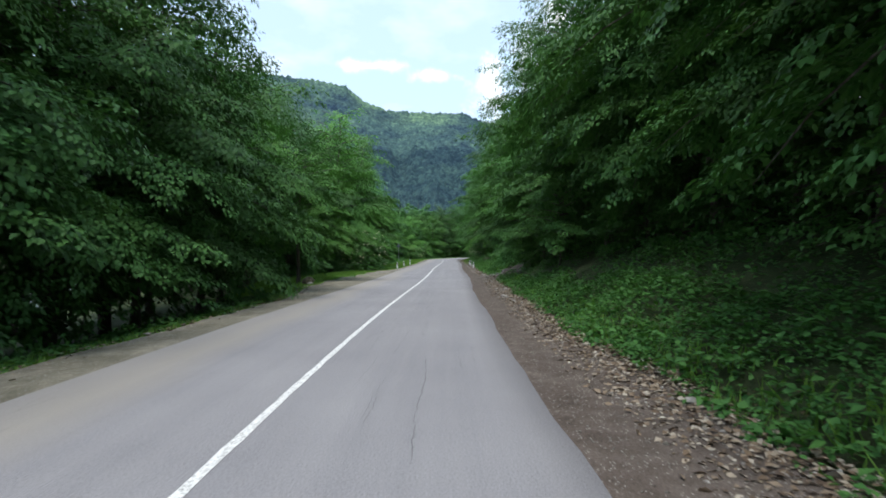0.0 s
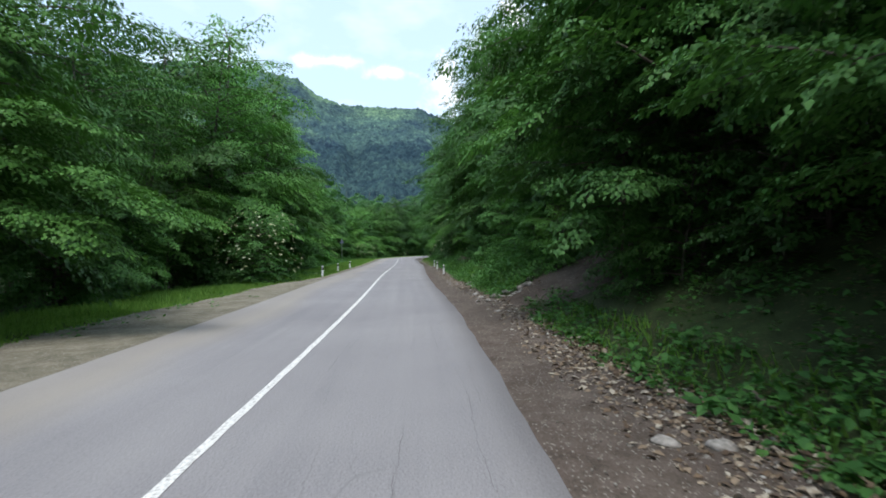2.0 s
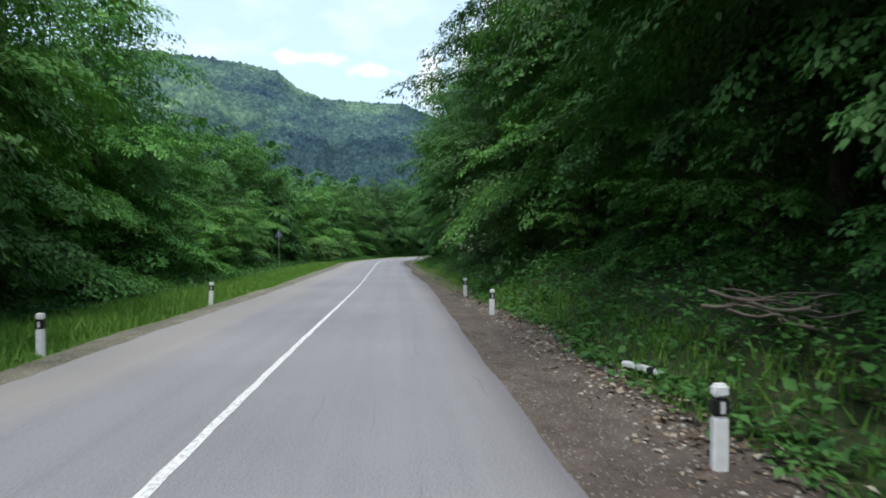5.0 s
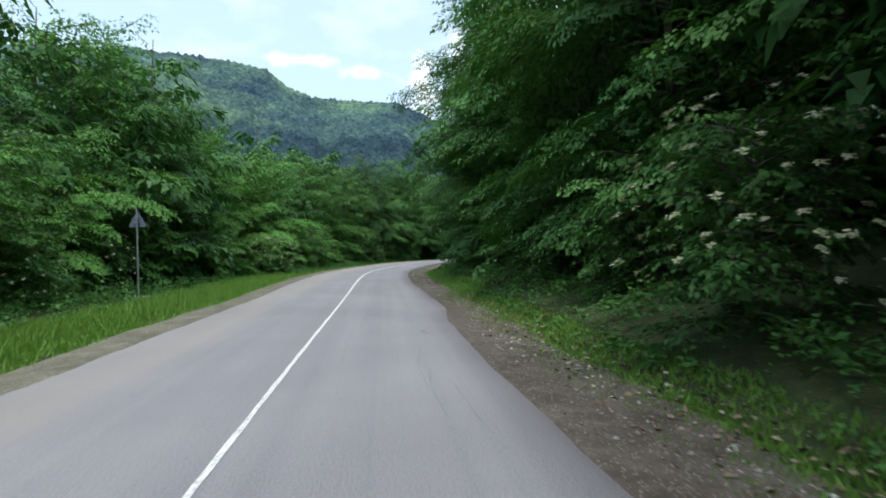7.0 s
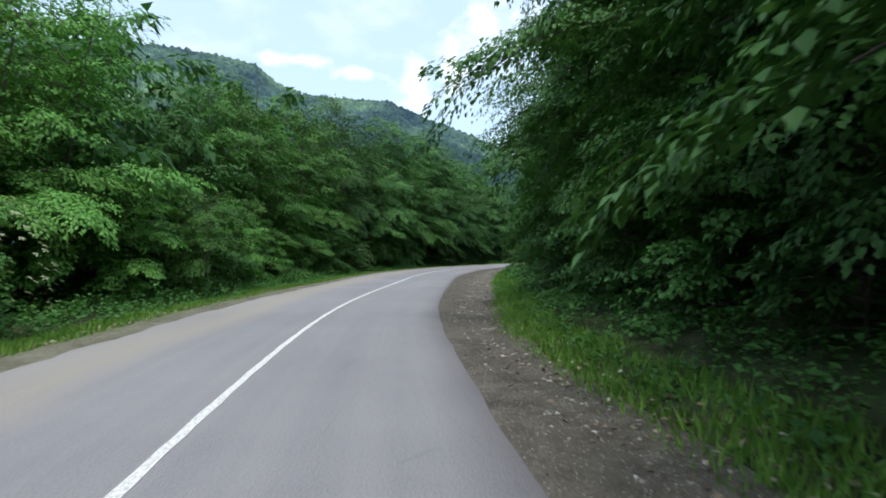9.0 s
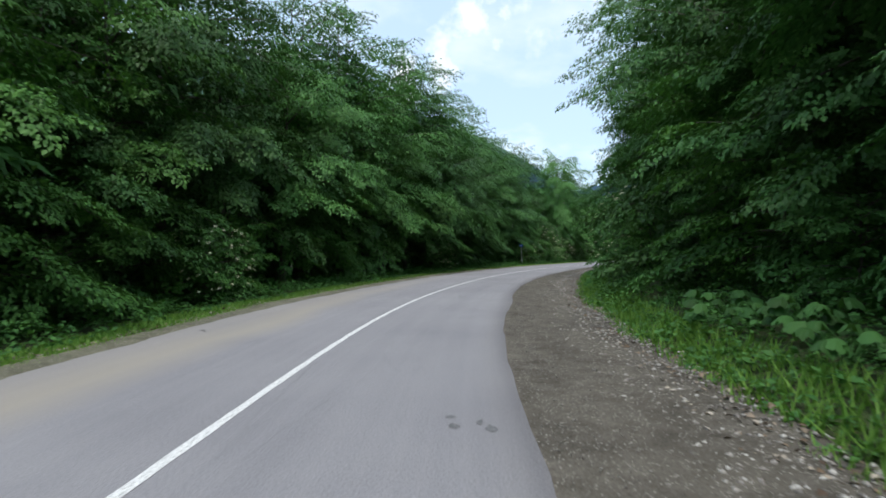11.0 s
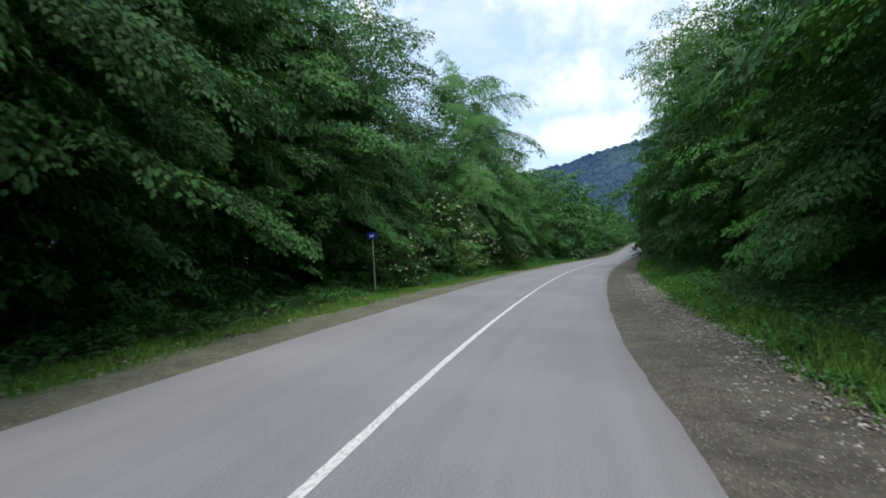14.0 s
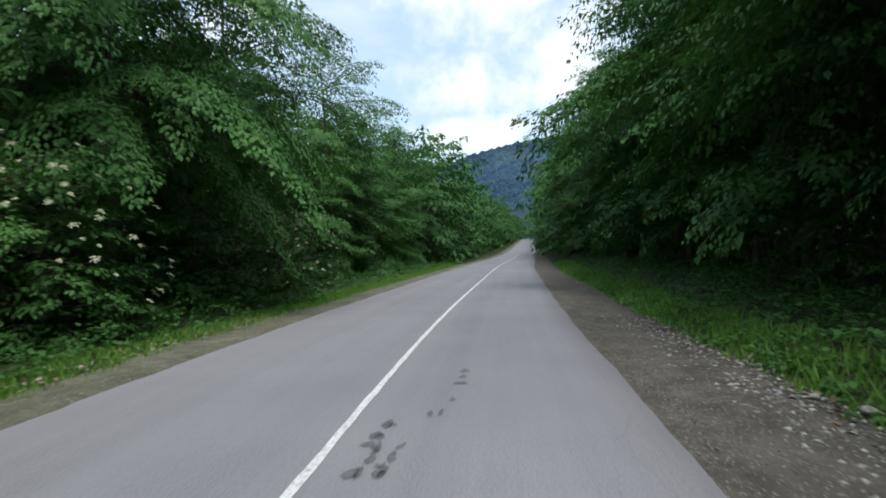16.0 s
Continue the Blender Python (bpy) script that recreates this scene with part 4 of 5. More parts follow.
# ---- undergrowth ----
def scatter_leaves(name, mat, label, zones, seed, length, tall, lean=0.9):
    """Low leafy plants: zones of (s0, s1, inner edge, outer edge, leaves for each square metre, height)."""
    rng = np.random.default_rng(seed)
    base, along, normal, size = [], [], [], []
    for s0, s1, inner, outer, density, grow in zones:
        mid = np.array([(s0 + s1) / 2.0])
        width = abs(float(np.mean(outer(mid) - inner(mid))))
        plants = int((s1 - s0) * width * density / 5)
        s = rng.uniform(s0, s1, plants)
        q = rng.random(plants)
        u = inner(s) + (outer(s) - inner(s)) * q
        hgt = grow * (0.45 + 0.55 * (wave(s, u, 0.8, seed) + 0.5)) * rng.uniform(0.5, 1.2, plants) * (0.35 + 0.65 * np.minimum(1, q * 4))
        hgt = np.maximum(hgt, 0.05)
        c = world_point(s, u, -0.03)
        k = 9
        a = rng.uniform(0, 6.28, (plants, k))
        r = rng.random((plants, k)) ** 0.7 * 0.26
        up = hgt[:, None] * rng.uniform(0.25, 1.0, (plants, k))
        b = c[:, None] + np.stack([np.cos(a) * r * 0.5, np.sin(a) * r * 0.5, up], -1)
        d = np.stack([np.cos(a), np.sin(a), rng.normal(0, 0.35, a.shape)], -1)
        nn = np.stack([np.cos(a) * 0.35, np.sin(a) * 0.35, np.full(a.shape, lean)], -1) + rng.normal(0, 0.25, (plants, k, 3))
        base.append(b.reshape(-1, 3)), along.append(d.reshape(-1, 3)), normal.append(nn.reshape(-1, 3))
        size.append((length * rng.uniform(0.6, 1.3, a.shape) * rng.choice([0.6, 0.85, 1.25], (plants, 1))).ravel())
    b, d, nn, z = (np.concatenate(x) for x in (base, along, normal, size))
    tagged(link(name, mesh_of(name, *leaves(b, d, nn, z, z * 0.7)), mat), label, "undergrowth", "", "stuff")


def off_right(k):
    return lambda s: right_edge(s) + k


def off_left(k):
    return lambda s: left_edge(s) - k


scatter_leaves("herbs", HERB, "lush low green herbs and nettles on the bank", [
    (-4, 17, off_right(-0.1), off_right(2.2), 210, 0.55),
    (17, 26, off_right(-0.1), off_right(1.5), 180, 0.5),
    (26, 35.2, off_right(-0.1), off_right(1.0), 110, 0.4),
    (-4, 16, off_right(2.0), off_right(5.4), 90, 0.95),
    (15, 35, off_right(1.3), off_right(5.2), 34, 0.5),
    (38.6, 75, off_right(-0.1), off_right(4.4), 110, 0.9),
    (39.4, 47.5, off_right(0.2), off_right(2.8), 130, 1.5),
    (75, 128, off_right(0.5), off_right(2.6), 75, 0.6),
    (128, 225, off_right(0.1), off_right(4.2), 80, 0.5),
    (225, 262, off_right(0.1), off_right(4.2), 40, 0.5),
    (-4, 26, off_left(0.2), off_left(4.0), 45, 0.4),
    (30, 40, off_left(-1.7), off_left(-0.3), 14, 0.2),
    (48, 60, off_left(0.8), off_left(4.0), 50, 0.5),
    (60, 118, off_left(2.6), off_left(7.0), 55, 0.8),
    (118, 225, off_left(0.6), off_left(3.6), 85, 0.6),
    (225, 262, off_left(0.6), off_left(3.4), 40, 0.6),
], 41, 0.108, 0.6)


def grass(name, label, zones, seed):
    """Blades of grass as leaning slivers."""
    rng = np.random.default_rng(seed)
    out = []
    for s0, s1, inner, outer, density, tall in zones:
        mid = np.array([(s0 + s1) / 2.0])
        n = int((s1 - s0) * abs(float(np.mean(outer(mid) - inner(mid)))) * density * 1.7)
        s, q = rng.uniform(s0, s1, n), rng.random(n)
        u = inner(s) + (outer(s) - inner(s)) * q
        keep = wave(s, u, 0.5, seed) + rng.uniform(-0.7, 0.9, n) > -0.35
        s, u, q = s[keep], u[keep], q[keep]
        n = len(s)
        h = tall * rng.uniform(0.4, 1.2, n) * (0.4 + 0.6 * np.minimum(1, q * 3))
        c = world_point(s, u, -0.04)
        a = rng.uniform(0, 6.28, n)
        w = 0.013 + 0.012 * rng.random(n)
        lean = rng.normal(0, 0.35, (n, 2)) * h[:, None]
        side = np.stack([np.cos(a) * w, np.sin(a) * w, 0 * a], -1)
        tip = c + np.stack([lean[:, 0], lean[:, 1], h], -1)
        v = np.stack([c - side, c + side, tip], 1).reshape(-1, 3)
        out.append((v, np.arange(n * 3).reshape(-1, 3)))
    tagged(link(name, mesh_of(name, *join(out)), GRASS), label, "grass", "", "stuff")


grass("grass", "bright green grass along the road verges", [
    (27, 60, off_left(-0.1), off_left(5.2), 130, 0.26),
    (60, 118, off_left(-0.15), off_left(3.4), 170, 0.3),
    (60, 118, off_left(-0.7), off_left(0.2), 110, 0.1),
    (118, 262, off_left(-0.9), off_left(1.1), 320, 0.14),
    (-4, 26, off_left(0.0), off_left(1.5), 60, 0.2),
    (-4, 33, off_right(0.0), off_right(1.0), 50, 0.25),
    (74, 102, off_right(-1.15), off_right(0.9), 330, 0.1),
    (100, 126, off_right(-0.4), off_right(1.1), 200, 0.2),
    (126, 262, off_right(-0.1), off_right(1.3), 120, 0.28),
    (40, 72, off_right(0.0), off_right(1.3), 70, 0.3),
], 43)


# ---- flowering elder bushes ----
def flower_head_mesh(seed):
    """A flat head of many small blossoms."""
    rng = np.random.default_rng(seed)
    m = 30
    t, w = rng.uniform(0, 6.28, m), rng.random(m) ** 0.5 * 0.068
    b = np.stack([np.cos(t) * w, np.sin(t) * w, 0.02 + rng.normal(0, 0.009, m)], 1)
    size = rng.uniform(0.03, 0.05, m)
    mesh = mesh_of("flower_head", *leaves(b, rng.normal(size=(m, 3)) * [1, 1, 0.2], np.array([0, 0, 1.0]) + rng.normal(0, 0.3, (m, 3)), size, size * 0.9))
    mesh.materials.append(FLOWER)
    return mesh


HEADS = [flower_head_mesh(k) for k in (91, 92, 93)]


def make_elder(seed, H, R, clusters, label):
    rng = np.random.default_rng(seed)
    bush = thing("elder_bush", Matrix.Translation((0, 0, -80)), label, "shrub")
    wood, foliage = crown_leaves(rng, H, R, 0.25, 34, 0.105, 0.3, 0.9, 6.5, 0.2, 8, False)
    link("stem", mesh_of("stem", *wood, True), BARK, bush)
    link("foliage", mesh_of("foliage", *foliage), LEAF_DARK_SHADED, bush)
    for k in range(clusters):
        a, q = rng.uniform(0, 6.28), rng.uniform(0.12, 1.0)
        r = R * 1.24 * np.sqrt(max(0.1, 1 - ((q - 0.36) / 0.74) ** 2))
        head = new("flower_head", HEADS[k % 3])
        head.parent = bush
        tilt = Vector((np.cos(a) * 0.5, np.sin(a) * 0.5, 0.9)).to_track_quat("Z", "X").to_matrix().to_4x4()
        head.matrix_basis = Matrix.Translation((np.cos(a) * r, np.sin(a) * r, 0.25 + q * (H - 0.2))) @ tilt @ Matrix.Scale(rng.uniform(0.5, 1.0), 4)
        head["label"] = "flat creamy white flower head"
    return bush


ELDERS = [make_elder(61, 2.9, 1.35, 110, "elder bush with flat creamy white flower heads"), make_elder(62, 3.6, 1.7, 165, "large elder bush covered with creamy flower heads")]
for k, s, u, scale in ((1, 48.8, -6.0, 1.0), (1, 80.3, 6.5, 1.15), (0, 86.3, 5.9, 1.05), (0, 98.0, -10.2, 0.9), (0, 104.5, -10.8, 1.0), (1, 118.5, -6.4, 0.8), (0, 152.5, -6.3, 0.85), (1, 163.5, 8.0, 1.1), (1, 172.0, 8.2, 1.1), (0, 177.5, -6.2, 0.8), (0, 201.5, -6.3, 0.85), (1, 209.5, -6.9, 1.35), (0, 213.5, -5.9, 0.8), (1, 217.5, -6.6, 1.0), (0, 226.0, -5.8, 1.0)):
    set_tree(ELDERS[k], s, u, scale, "flowering elder bushes", 0.05)
for t in ELDERS:
    for o in list(t.children) + [t]:
        bpy.data.objects.remove(o)


# ---- delineator posts and signs ----
def box(bm, x0, x1, y0, y1, z0, z1, bevel=0.0):
    r = bmesh.ops.create_cube(bm, size=1.0, matrix=Matrix.LocRotScale(((x0 + x1) / 2, (y0 + y1) / 2, (z0 + z1) / 2), None, (x1 - x0, y1 - y0, z1 - z0)))
    if bevel:
        edges = {e for v in r["verts"] for e in v.link_edges}
        bmesh.ops.bevel(bm, geom=list(edges), offset=bevel, segments=2, affect="EDGES")
    return bm


def stand(s, u, up=0.0, lean=0.0, turn=0.0):
    x, y = place(s, u)
    return Matrix.Translation((float(x), float(y), float(height(s, u)) + up)) @ Matrix.Rotation(-heading(s) + turn, 4, "Z") @ Matrix.Rotation(lean, 4, "Y")


def delineator(m, label="white plastic delineator post with a black band"):
    post = thing("delineator_post", m, label, "road post", "delineator posts along the road")
    part("lower_body", box(bmesh.new(), -0.06, 0.06, -0.04, 0.04, -0.2, 0.42, 0.018), WHITE_PLASTIC, post)
    part("black_band", box(bmesh.new(), -0.062, 0.062, -0.042, 0.042, 0.421, 0.56, 0.018), BLACK_BAND, post, "black band")
    part("cap", box(bmesh.new(), -0.06, 0.06, -0.04, 0.04, 0.561, 0.66, 0.02), WHITE_PLASTIC, post)
    part("reflector", box(bmesh.new(), -0.02, 0.02, -0.05, -0.043, 0.445, 0.535, 0.003), REFLECTOR, post, "small pale reflector")
    return post


for s, u, lean in ((55.1, -3.75, 0.02), (62.3, -3.75, -0.02), (69.8, -3.75, 0.03), (57.4, 4.0, 0.0), (67.0, 3.95, 0.02), (72.0, 3.9, -0.02)):
    delineator(stand(s, u, 0.0, lean))
delineator(stand(60.6, 4.75, 0.06, 0.1, 0.1) @ Matrix.Rotation(radians(86), 4, "X"), "fallen white delineator post lying in the grass")


def rod(bm, r, z0, z1, x=0.0, y=0.0, sides=12):
    bmesh.ops.create_cone(bm, cap_ends=True, segments=sides, radius1=r, radius2=r, depth=z1 - z0, matrix=Matrix.Translation((x, y, (z0 + z1) / 2)))
    return bm


# back of a triangular warning sign beyond the left verge
sign = thing("warning_sign", stand(102.7, -8.3, 0.0, -0.02), "back of a triangular road sign on a grey steel pole", "road sign")
part("pole", rod(bmesh.new(), 0.032, -0.3, 3.5), STEEL, sign)
bm = bmesh.new()
corners = [(-0.36, 2.78), (0.36, 2.78), (0.0, 3.42)]
front, back = [bm.verts.new((x, 0.045, z)) for x, z in corners], [bm.verts.new((x, 0.06, z)) for x, z in corners]
bm.faces.new(front)
bm.faces.new(back[::-1])
for k in range(3):
    bm.faces.new((front[k], back[k], back[(k + 1) % 3], front[(k + 1) % 3]))
bmesh.ops.bevel(bm, geom=[e for e in bm.edges if abs(e.verts[0].co.y - e.verts[1].co.y) > 0.01], offset=0.05, segments=3, affect="EDGES")
bmesh.ops.recalc_face_normals(bm, faces=bm.faces)
part("panel", bm, SIGN_BACK, sign, "unpainted blue-grey back of the panel")
part("clamp", box(bmesh.new(), -0.09, 0.09, -0.04, 0.044, 2.95, 2.99, 0.004), STEEL, sign)
part("clamp", box(bmesh.new(), -0.06, 0.06, -0.04, 0.044, 3.17, 3.21, 0.004), STEEL, sign)
base = thing("concrete_base", stand(102.55, -8.25, -0.02), "flat pale concrete footing at the foot of the sign", "footing")
part("slab", box(bmesh.new(), -0.46, 0.46, -0.28, 0.28, -0.15, 0.07, 0.03), CONCRETE, base)

# small blue kilometre plate
sign = thing("kilometre_sign", stand(198.5, -5.8, 0.0, -0.06), "small blue kilometre plate on a thin grey pole", "road sign")
part("pole", rod(bmesh.new(), 0.024, -0.3, 2.36), STEEL, sign)
plate = part("plate", box(bmesh.new(), -0.19, 0.19, -0.045, -0.03, 2.14, 2.38, 0.01), BLUE, sign, "blue face")
for x0, x1 in ((-0.09, -0.05), (0.0, 0.07)):
    part("mark", box(bmesh.new(), x0, x1, -0.0485, -0.0455, 2.2, 2.31, 0.0), WHITE_PLASTIC, plate, "pale bar")


# ---- stones, sticks and other loose things ----
def stone_mesh(seed, flat):
    rng = np.random.default_rng(seed)
    bm = bmesh.new()
    bmesh.ops.create_icosphere(bm, subdivisions=2, radius=0.5)
    push = rng.normal(size=(5, 3))
    for v in bm.verts:
        d = v.co.normalized()
        k = 1.0
        for p in push:
            w = Vector(p).normalized()
            k = min(k, (0.36 + 0.06 * abs(p[0])) / max(0.05, d.dot(w)) if d.dot(w) > 0.3 else k)
        v.co = d * 0.5 * max(0.6, min(1, k * 1.25)) * (1 + 0.05 * noise.noise(d * 3 + Vector(p)))
        v.co.z *= flat
    mesh = bpy.data.meshes.new("stone")
    bm.to_mesh(mesh)
    bm.free()
    mesh.materials.append(STONE)
    for f in mesh.polygons:
        f.use_smooth = True
    return mesh


STONES = [stone_mesh(71, 0.6), stone_mesh(72, 0.45), stone_mesh(73, 0.75), stone_mesh(74, 0.3)]
random.seed(9)


def put_stone(s, u, size, label="grey weathered stone lying on the shoulder", k=None):
    ob = new("stone", STONES[random.randrange(4) if k is None else k])
    x, y = place(s, u)
    ob.matrix_basis = Matrix.Translation((float(x), float(y), float(height(s, u)) + size * 0.12)) @ Matrix.Rotation(random.random() * 6.28, 4, "Z") @ Matrix.Rotation(random.gauss(0, 0.15), 4, "X") @ Matrix.Scale(size, 4)
    return tagged(ob, label, "stone", "stones along the shoulder")


for s, u, size in ((6.3, 4.68, 0.3), (24.8, 4.18, 0.26), (25.0, 3.8, 0.3), (20.7, 3.85, 0.36), (18.97, 4.05, 0.2), (38.8, 4.0, 0.3), (37.5, 3.7, 0.22), (37.74, 4.1, 0.28), (34.8, 3.9, 0.28), (45.6, 4.35, 0.32), (44.6, 4.35, 0.3), (45.1, 4.5, 0.26), (40.0, 3.95, 0.34), (46.56, 4.55, 0.26), (45.5, 4.0, 0.16), (48.9, 5.0, 0.3), (55.5, 4.7, 0.24), (49.6, 4.45, 0.2), (162.96, 4.45, 0.17), (192.5, 3.3, 0.1), (214.4, 4.95, 0.24)):
    put_stone(s, u, size)
for k in range(17):
    put_stone(38.9 + random.uniform(-0.7, 0.9), 5.2 + random.uniform(-0.8, 0.7), random.uniform(0.18, 0.42), "river stone in a small heap beside the track")
for k in range(14):
    put_stone(random.uniform(158, 216), 5.0 + random.uniform(-0.5, 0.3), random.uniform(0.1, 0.22), "earthy stone at the edge of the gravel")
boulder = put_stone(30.1, -6.3, 0.95, "brown mossy boulder beside a tree trunk", 2)
boulder.data = boulder.data.copy()
boulder.data.materials[0] = MOSSY_STONE
put_stone(29.5, -6.0, 0.5, "grey stone beside the mossy boulder", 0)
for k in range(8):
    put_stone(random.uniform(4, 26), -4.3 + random.uniform(-0.3, 0.3), random.uniform(0.1, 0.25), "pale stone in the dust of the verge")


def stick(s0, u0, s1, u1, r, label, crook=0.06):
    a, b = world_point(s0, u0, r * 0.9), world_point(s1, u1, r * 0.9)
    t = np.linspace(0, 1, 9)[:, None]
    side = np.cross(b - a, [0, 0, 1.0])
    side /= np.linalg.norm(side)
    p = a + (b - a) * t + side * crook * np.sin(t * 7 + s0)
    v, f = tube(p, r * (1 - 0.45 * t[:, 0]), 7)
    ob = link("branch", mesh_of("branch", v, f, True), WOOD)
    return tagged(ob, label, "branch", "fallen branches")


stick(19.8, 3.95, 19.1, 4.08, 0.04, "short thick grey stick lying on the shoulder", 0.01)
stick(49.9, 4.35, 47.6, 4.75, 0.02, "thin crooked twig on the brown shoulder", 0.09)
stick(182.9, 3.25, 182.1, 3.6, 0.025, "dark broken twig on the gravel", 0.05)
stick(166.6, 5.3, 164.9, 5.15, 0.05, "dark rotten branch at the edge of the gravel", 0.04)
stick(168.5, -4.6, 166.8, -4.75, 0.03, "bare branch lying on the grassy verge", 0.1)
stick(25.9, 5.2, 24.4, 4.9, 0.025, "thin fallen branch among the herbs", 0.07)

slab = thing("concrete_slab", stand(60.5, -5.3, -0.1, 0.0, 0.25), "low weathered concrete slab of a culvert in the grass", "slab")
part("block", box(bmesh.new(), -0.35, 0.35, -1.4, 1.4, -0.2, 0.2, 0.04), STONE, slab)


def crack(name, points, width, label):
    """A dark line or patch laid into the asphalt, following (s, u) points."""
    pts = np.asarray(points, float)
    k = np.linspace(0, len(pts) - 1, len(pts) * 8)
    s, u = (np.interp(k, np.arange(len(pts)), pts[:, i]) for i in range(2))
    u = u + 0.018 * wave(s, 0, 0.06, 3)
    w = width * (0.35 + 0.65 * np.abs(np.sin(k * 2.3 + 1))) * np.minimum(1, np.minimum(k, k[-1] - k) * 3 + 0.15)
    a, b = world_point(s, u - w / 2, 0.0442), world_point(s, u + w / 2, 0.0442)
    v = np.concatenate([a, b])
    n = len(s)
    i = np.arange(n - 1)
    f = np.stack([i, i + n, i + n + 1, i + 1], -1)
    return tagged(link(name, mesh_of(name, v, f), TAR_STAIN if name == "stain" else DARK_CRACK), label, "road damage", "", "structure")


crack("crack", [(4.2, 1.53), (5.6, 1.5), (7.2, 1.56), (8.6, 1.5)], 0.009, "long dark crack in the asphalt")
crack("crack", [(160.2, -0.1), (161.3, -0.12), (162.5, -0.17)], 0.03, "dark crack beside the centre line")
crack("crack", [(154.2, 0.03), (155.6, 0.06), (157.0, -0.1), (158.4, -0.12)], 0.035, "dark crack beside the centre line")
crack("crack", [(196.0, -0.2), (198.0, -0.16), (200.5, -0.1)], 0.03, "tarred joint beside the centre line")
crack("crack", [(103.3, -1.3), (103.4, -0.9), (103.3, -0.35)], 0.05, "dark crack across the lane")
random.seed(12)
for s0, u0, n, ds, du in ((155.3, 1.28, 9, 0.7, 0.22), (212.9, 0.42, 16, 0.6, 0.14), (273.0, 0.9, 12, 3.0, 0.5), (90.4, 2.1, 3, 0.3, 0.06), (107.2, 2.65, 5, 1.0, 0.06), (141.5, 2.2, 4, 0.3, 0.3), (109.3, -1.7, 2, 0.1, 0.1), (146.7, -2.9, 2, 0.1, 0.1), (214.5, 0.9, 7, 1.2, 0.3)):
    for k in range(n):
        s, u = s0 + random.uniform(-ds, ds), u0 + random.uniform(-du, du)
        crack("stain", [(s, u), (s + random.uniform(0.08, 0.3), u + random.uniform(-0.03, 0.03))], random.uniform(0.04, 0.13), "dark tar stain on the asphalt")
for s0, s1, count in ((5, 30, 46), (30, 62, 40), (74, 98, 20)):
    for k in range(count):
        s, u = random.uniform(s0, s1), random.uniform(0.5, 2.6)
        ln = random.uniform(0.8, 3.2)
        crack("crack", [(s, u), (s + ln * 0.5, u + random.uniform(-0.05, 0.05)), (s + ln, u + random.uniform(-0.08, 0.08))], random.uniform(0.002, 0.005), "fine crack along the lane")


# ---- large-leaved plants and brushwood on the bank ----
def hogweed(seed, s, u, tall):
    """A tall herb with a few broad lobed leaves on long stalks."""
    rng = np.random.default_rng(seed)
    plant = thing("hogweed", stand(s, u, 0.0, 0.0, rng.uniform(0, 6.28)), "tall hogweed with broad lobed green leaves on the bank", "plant", "hogweeds on the bank")
    t = np.linspace(0, 1, 6)
    for k in range(17):
        a = k * 2.4 + rng.normal() * 0.2
        reach, up = rng.uniform(0.25, 0.6), tall * rng.uniform(0.45, 1.0)
        p = np.stack([np.cos(a) * reach * t**1.5, np.sin(a) * reach * t**1.5, up * (t - 0.15 * t**2)], 1)
        stalk = link("stalk", mesh_of("stalk", *tube(p, 0.012 * (1 - 0.6 * t), 5), True), HERB, plant)
        # blade: a fan with deep lobes, sagging at the rim
        n, size = 24, rng.uniform(0.1, 0.19)
        g = np.linspace(-2.6, 2.6, n)
        r = size * (0.62 + 0.3 * np.cos(g * 0.6) + 0.2 * np.abs(np.sin(g * 2.4)) + rng.normal(0, 0.04, n))
        local = np.stack([np.cos(g) * r + size * 0.3, np.sin(g) * r, -0.45 * r * np.abs(np.sin(g)) - 0.5 * r + rng.normal(0, 0.02, n)], 1)
        v = np.concatenate([[[0.0, 0, 0]], local * 0.55 + [0, 0, 0.04], local])
        turn = np.array([[np.cos(a), -np.sin(a), 0], [np.sin(a), np.cos(a), 0], [0, 0, 1]])
        v = v @ turn.T + p[-1]
        inner = [[0, i + 1, i + 2] for i in range(n - 1)]
        outer = [q for i in range(n - 1) for q in ([i + 1, n + i + 1, n + i + 2], [i + 1, n + i + 2, i + 2])]
        link("leaf", mesh_of("leaf", v, np.array(inner + outer)), HERB, stalk)
    return plant


for k, (s0, u0, tall) in enumerate(((55.0, 6.0, 1.15), (53.2, 6.4, 1.0), (51.0, 6.1, 1.2), (48.6, 6.6, 1.1), (143.5, 6.9, 0.6), (145.2, 7.3, 0.75), (146.6, 6.8, 0.55), (148.0, 7.2, 0.7))):
    hogweed(100 + k, s0, u0, tall)

brush = thing("brushwood_pile", stand(59.2, 5.9, 0.0), "heap of dry brown cut branches on the bank", "brushwood")
for k in range(22):
    rng = np.random.default_rng(200 + k)
    a, long = rng.uniform(0, 6.28), rng.uniform(0.5, 1.1)
    t = np.linspace(-0.5, 0.5, 6)
    mid = rng.normal(0, 0.22, 3) * [1, 1.6, 0]
    p = np.stack([mid[0] + np.cos(a) * long * t, mid[1] + np.sin(a) * long * t * 1.4, 0.12 + 0.32 * rng.random() + rng.normal(0, 0.25) * t + 0.03 * np.sin(t * 9)], 1)
    link("branch", mesh_of("branch", *tube(p, rng.uniform(0.008, 0.02) * (1.1 - t), 5), True), WOOD, brush)

# ---- red scraps under the herbs ----
RED = plain("red_plastic", (0.22, 0.03, 0.022), 0.5, 0, 0.3, 14.0)


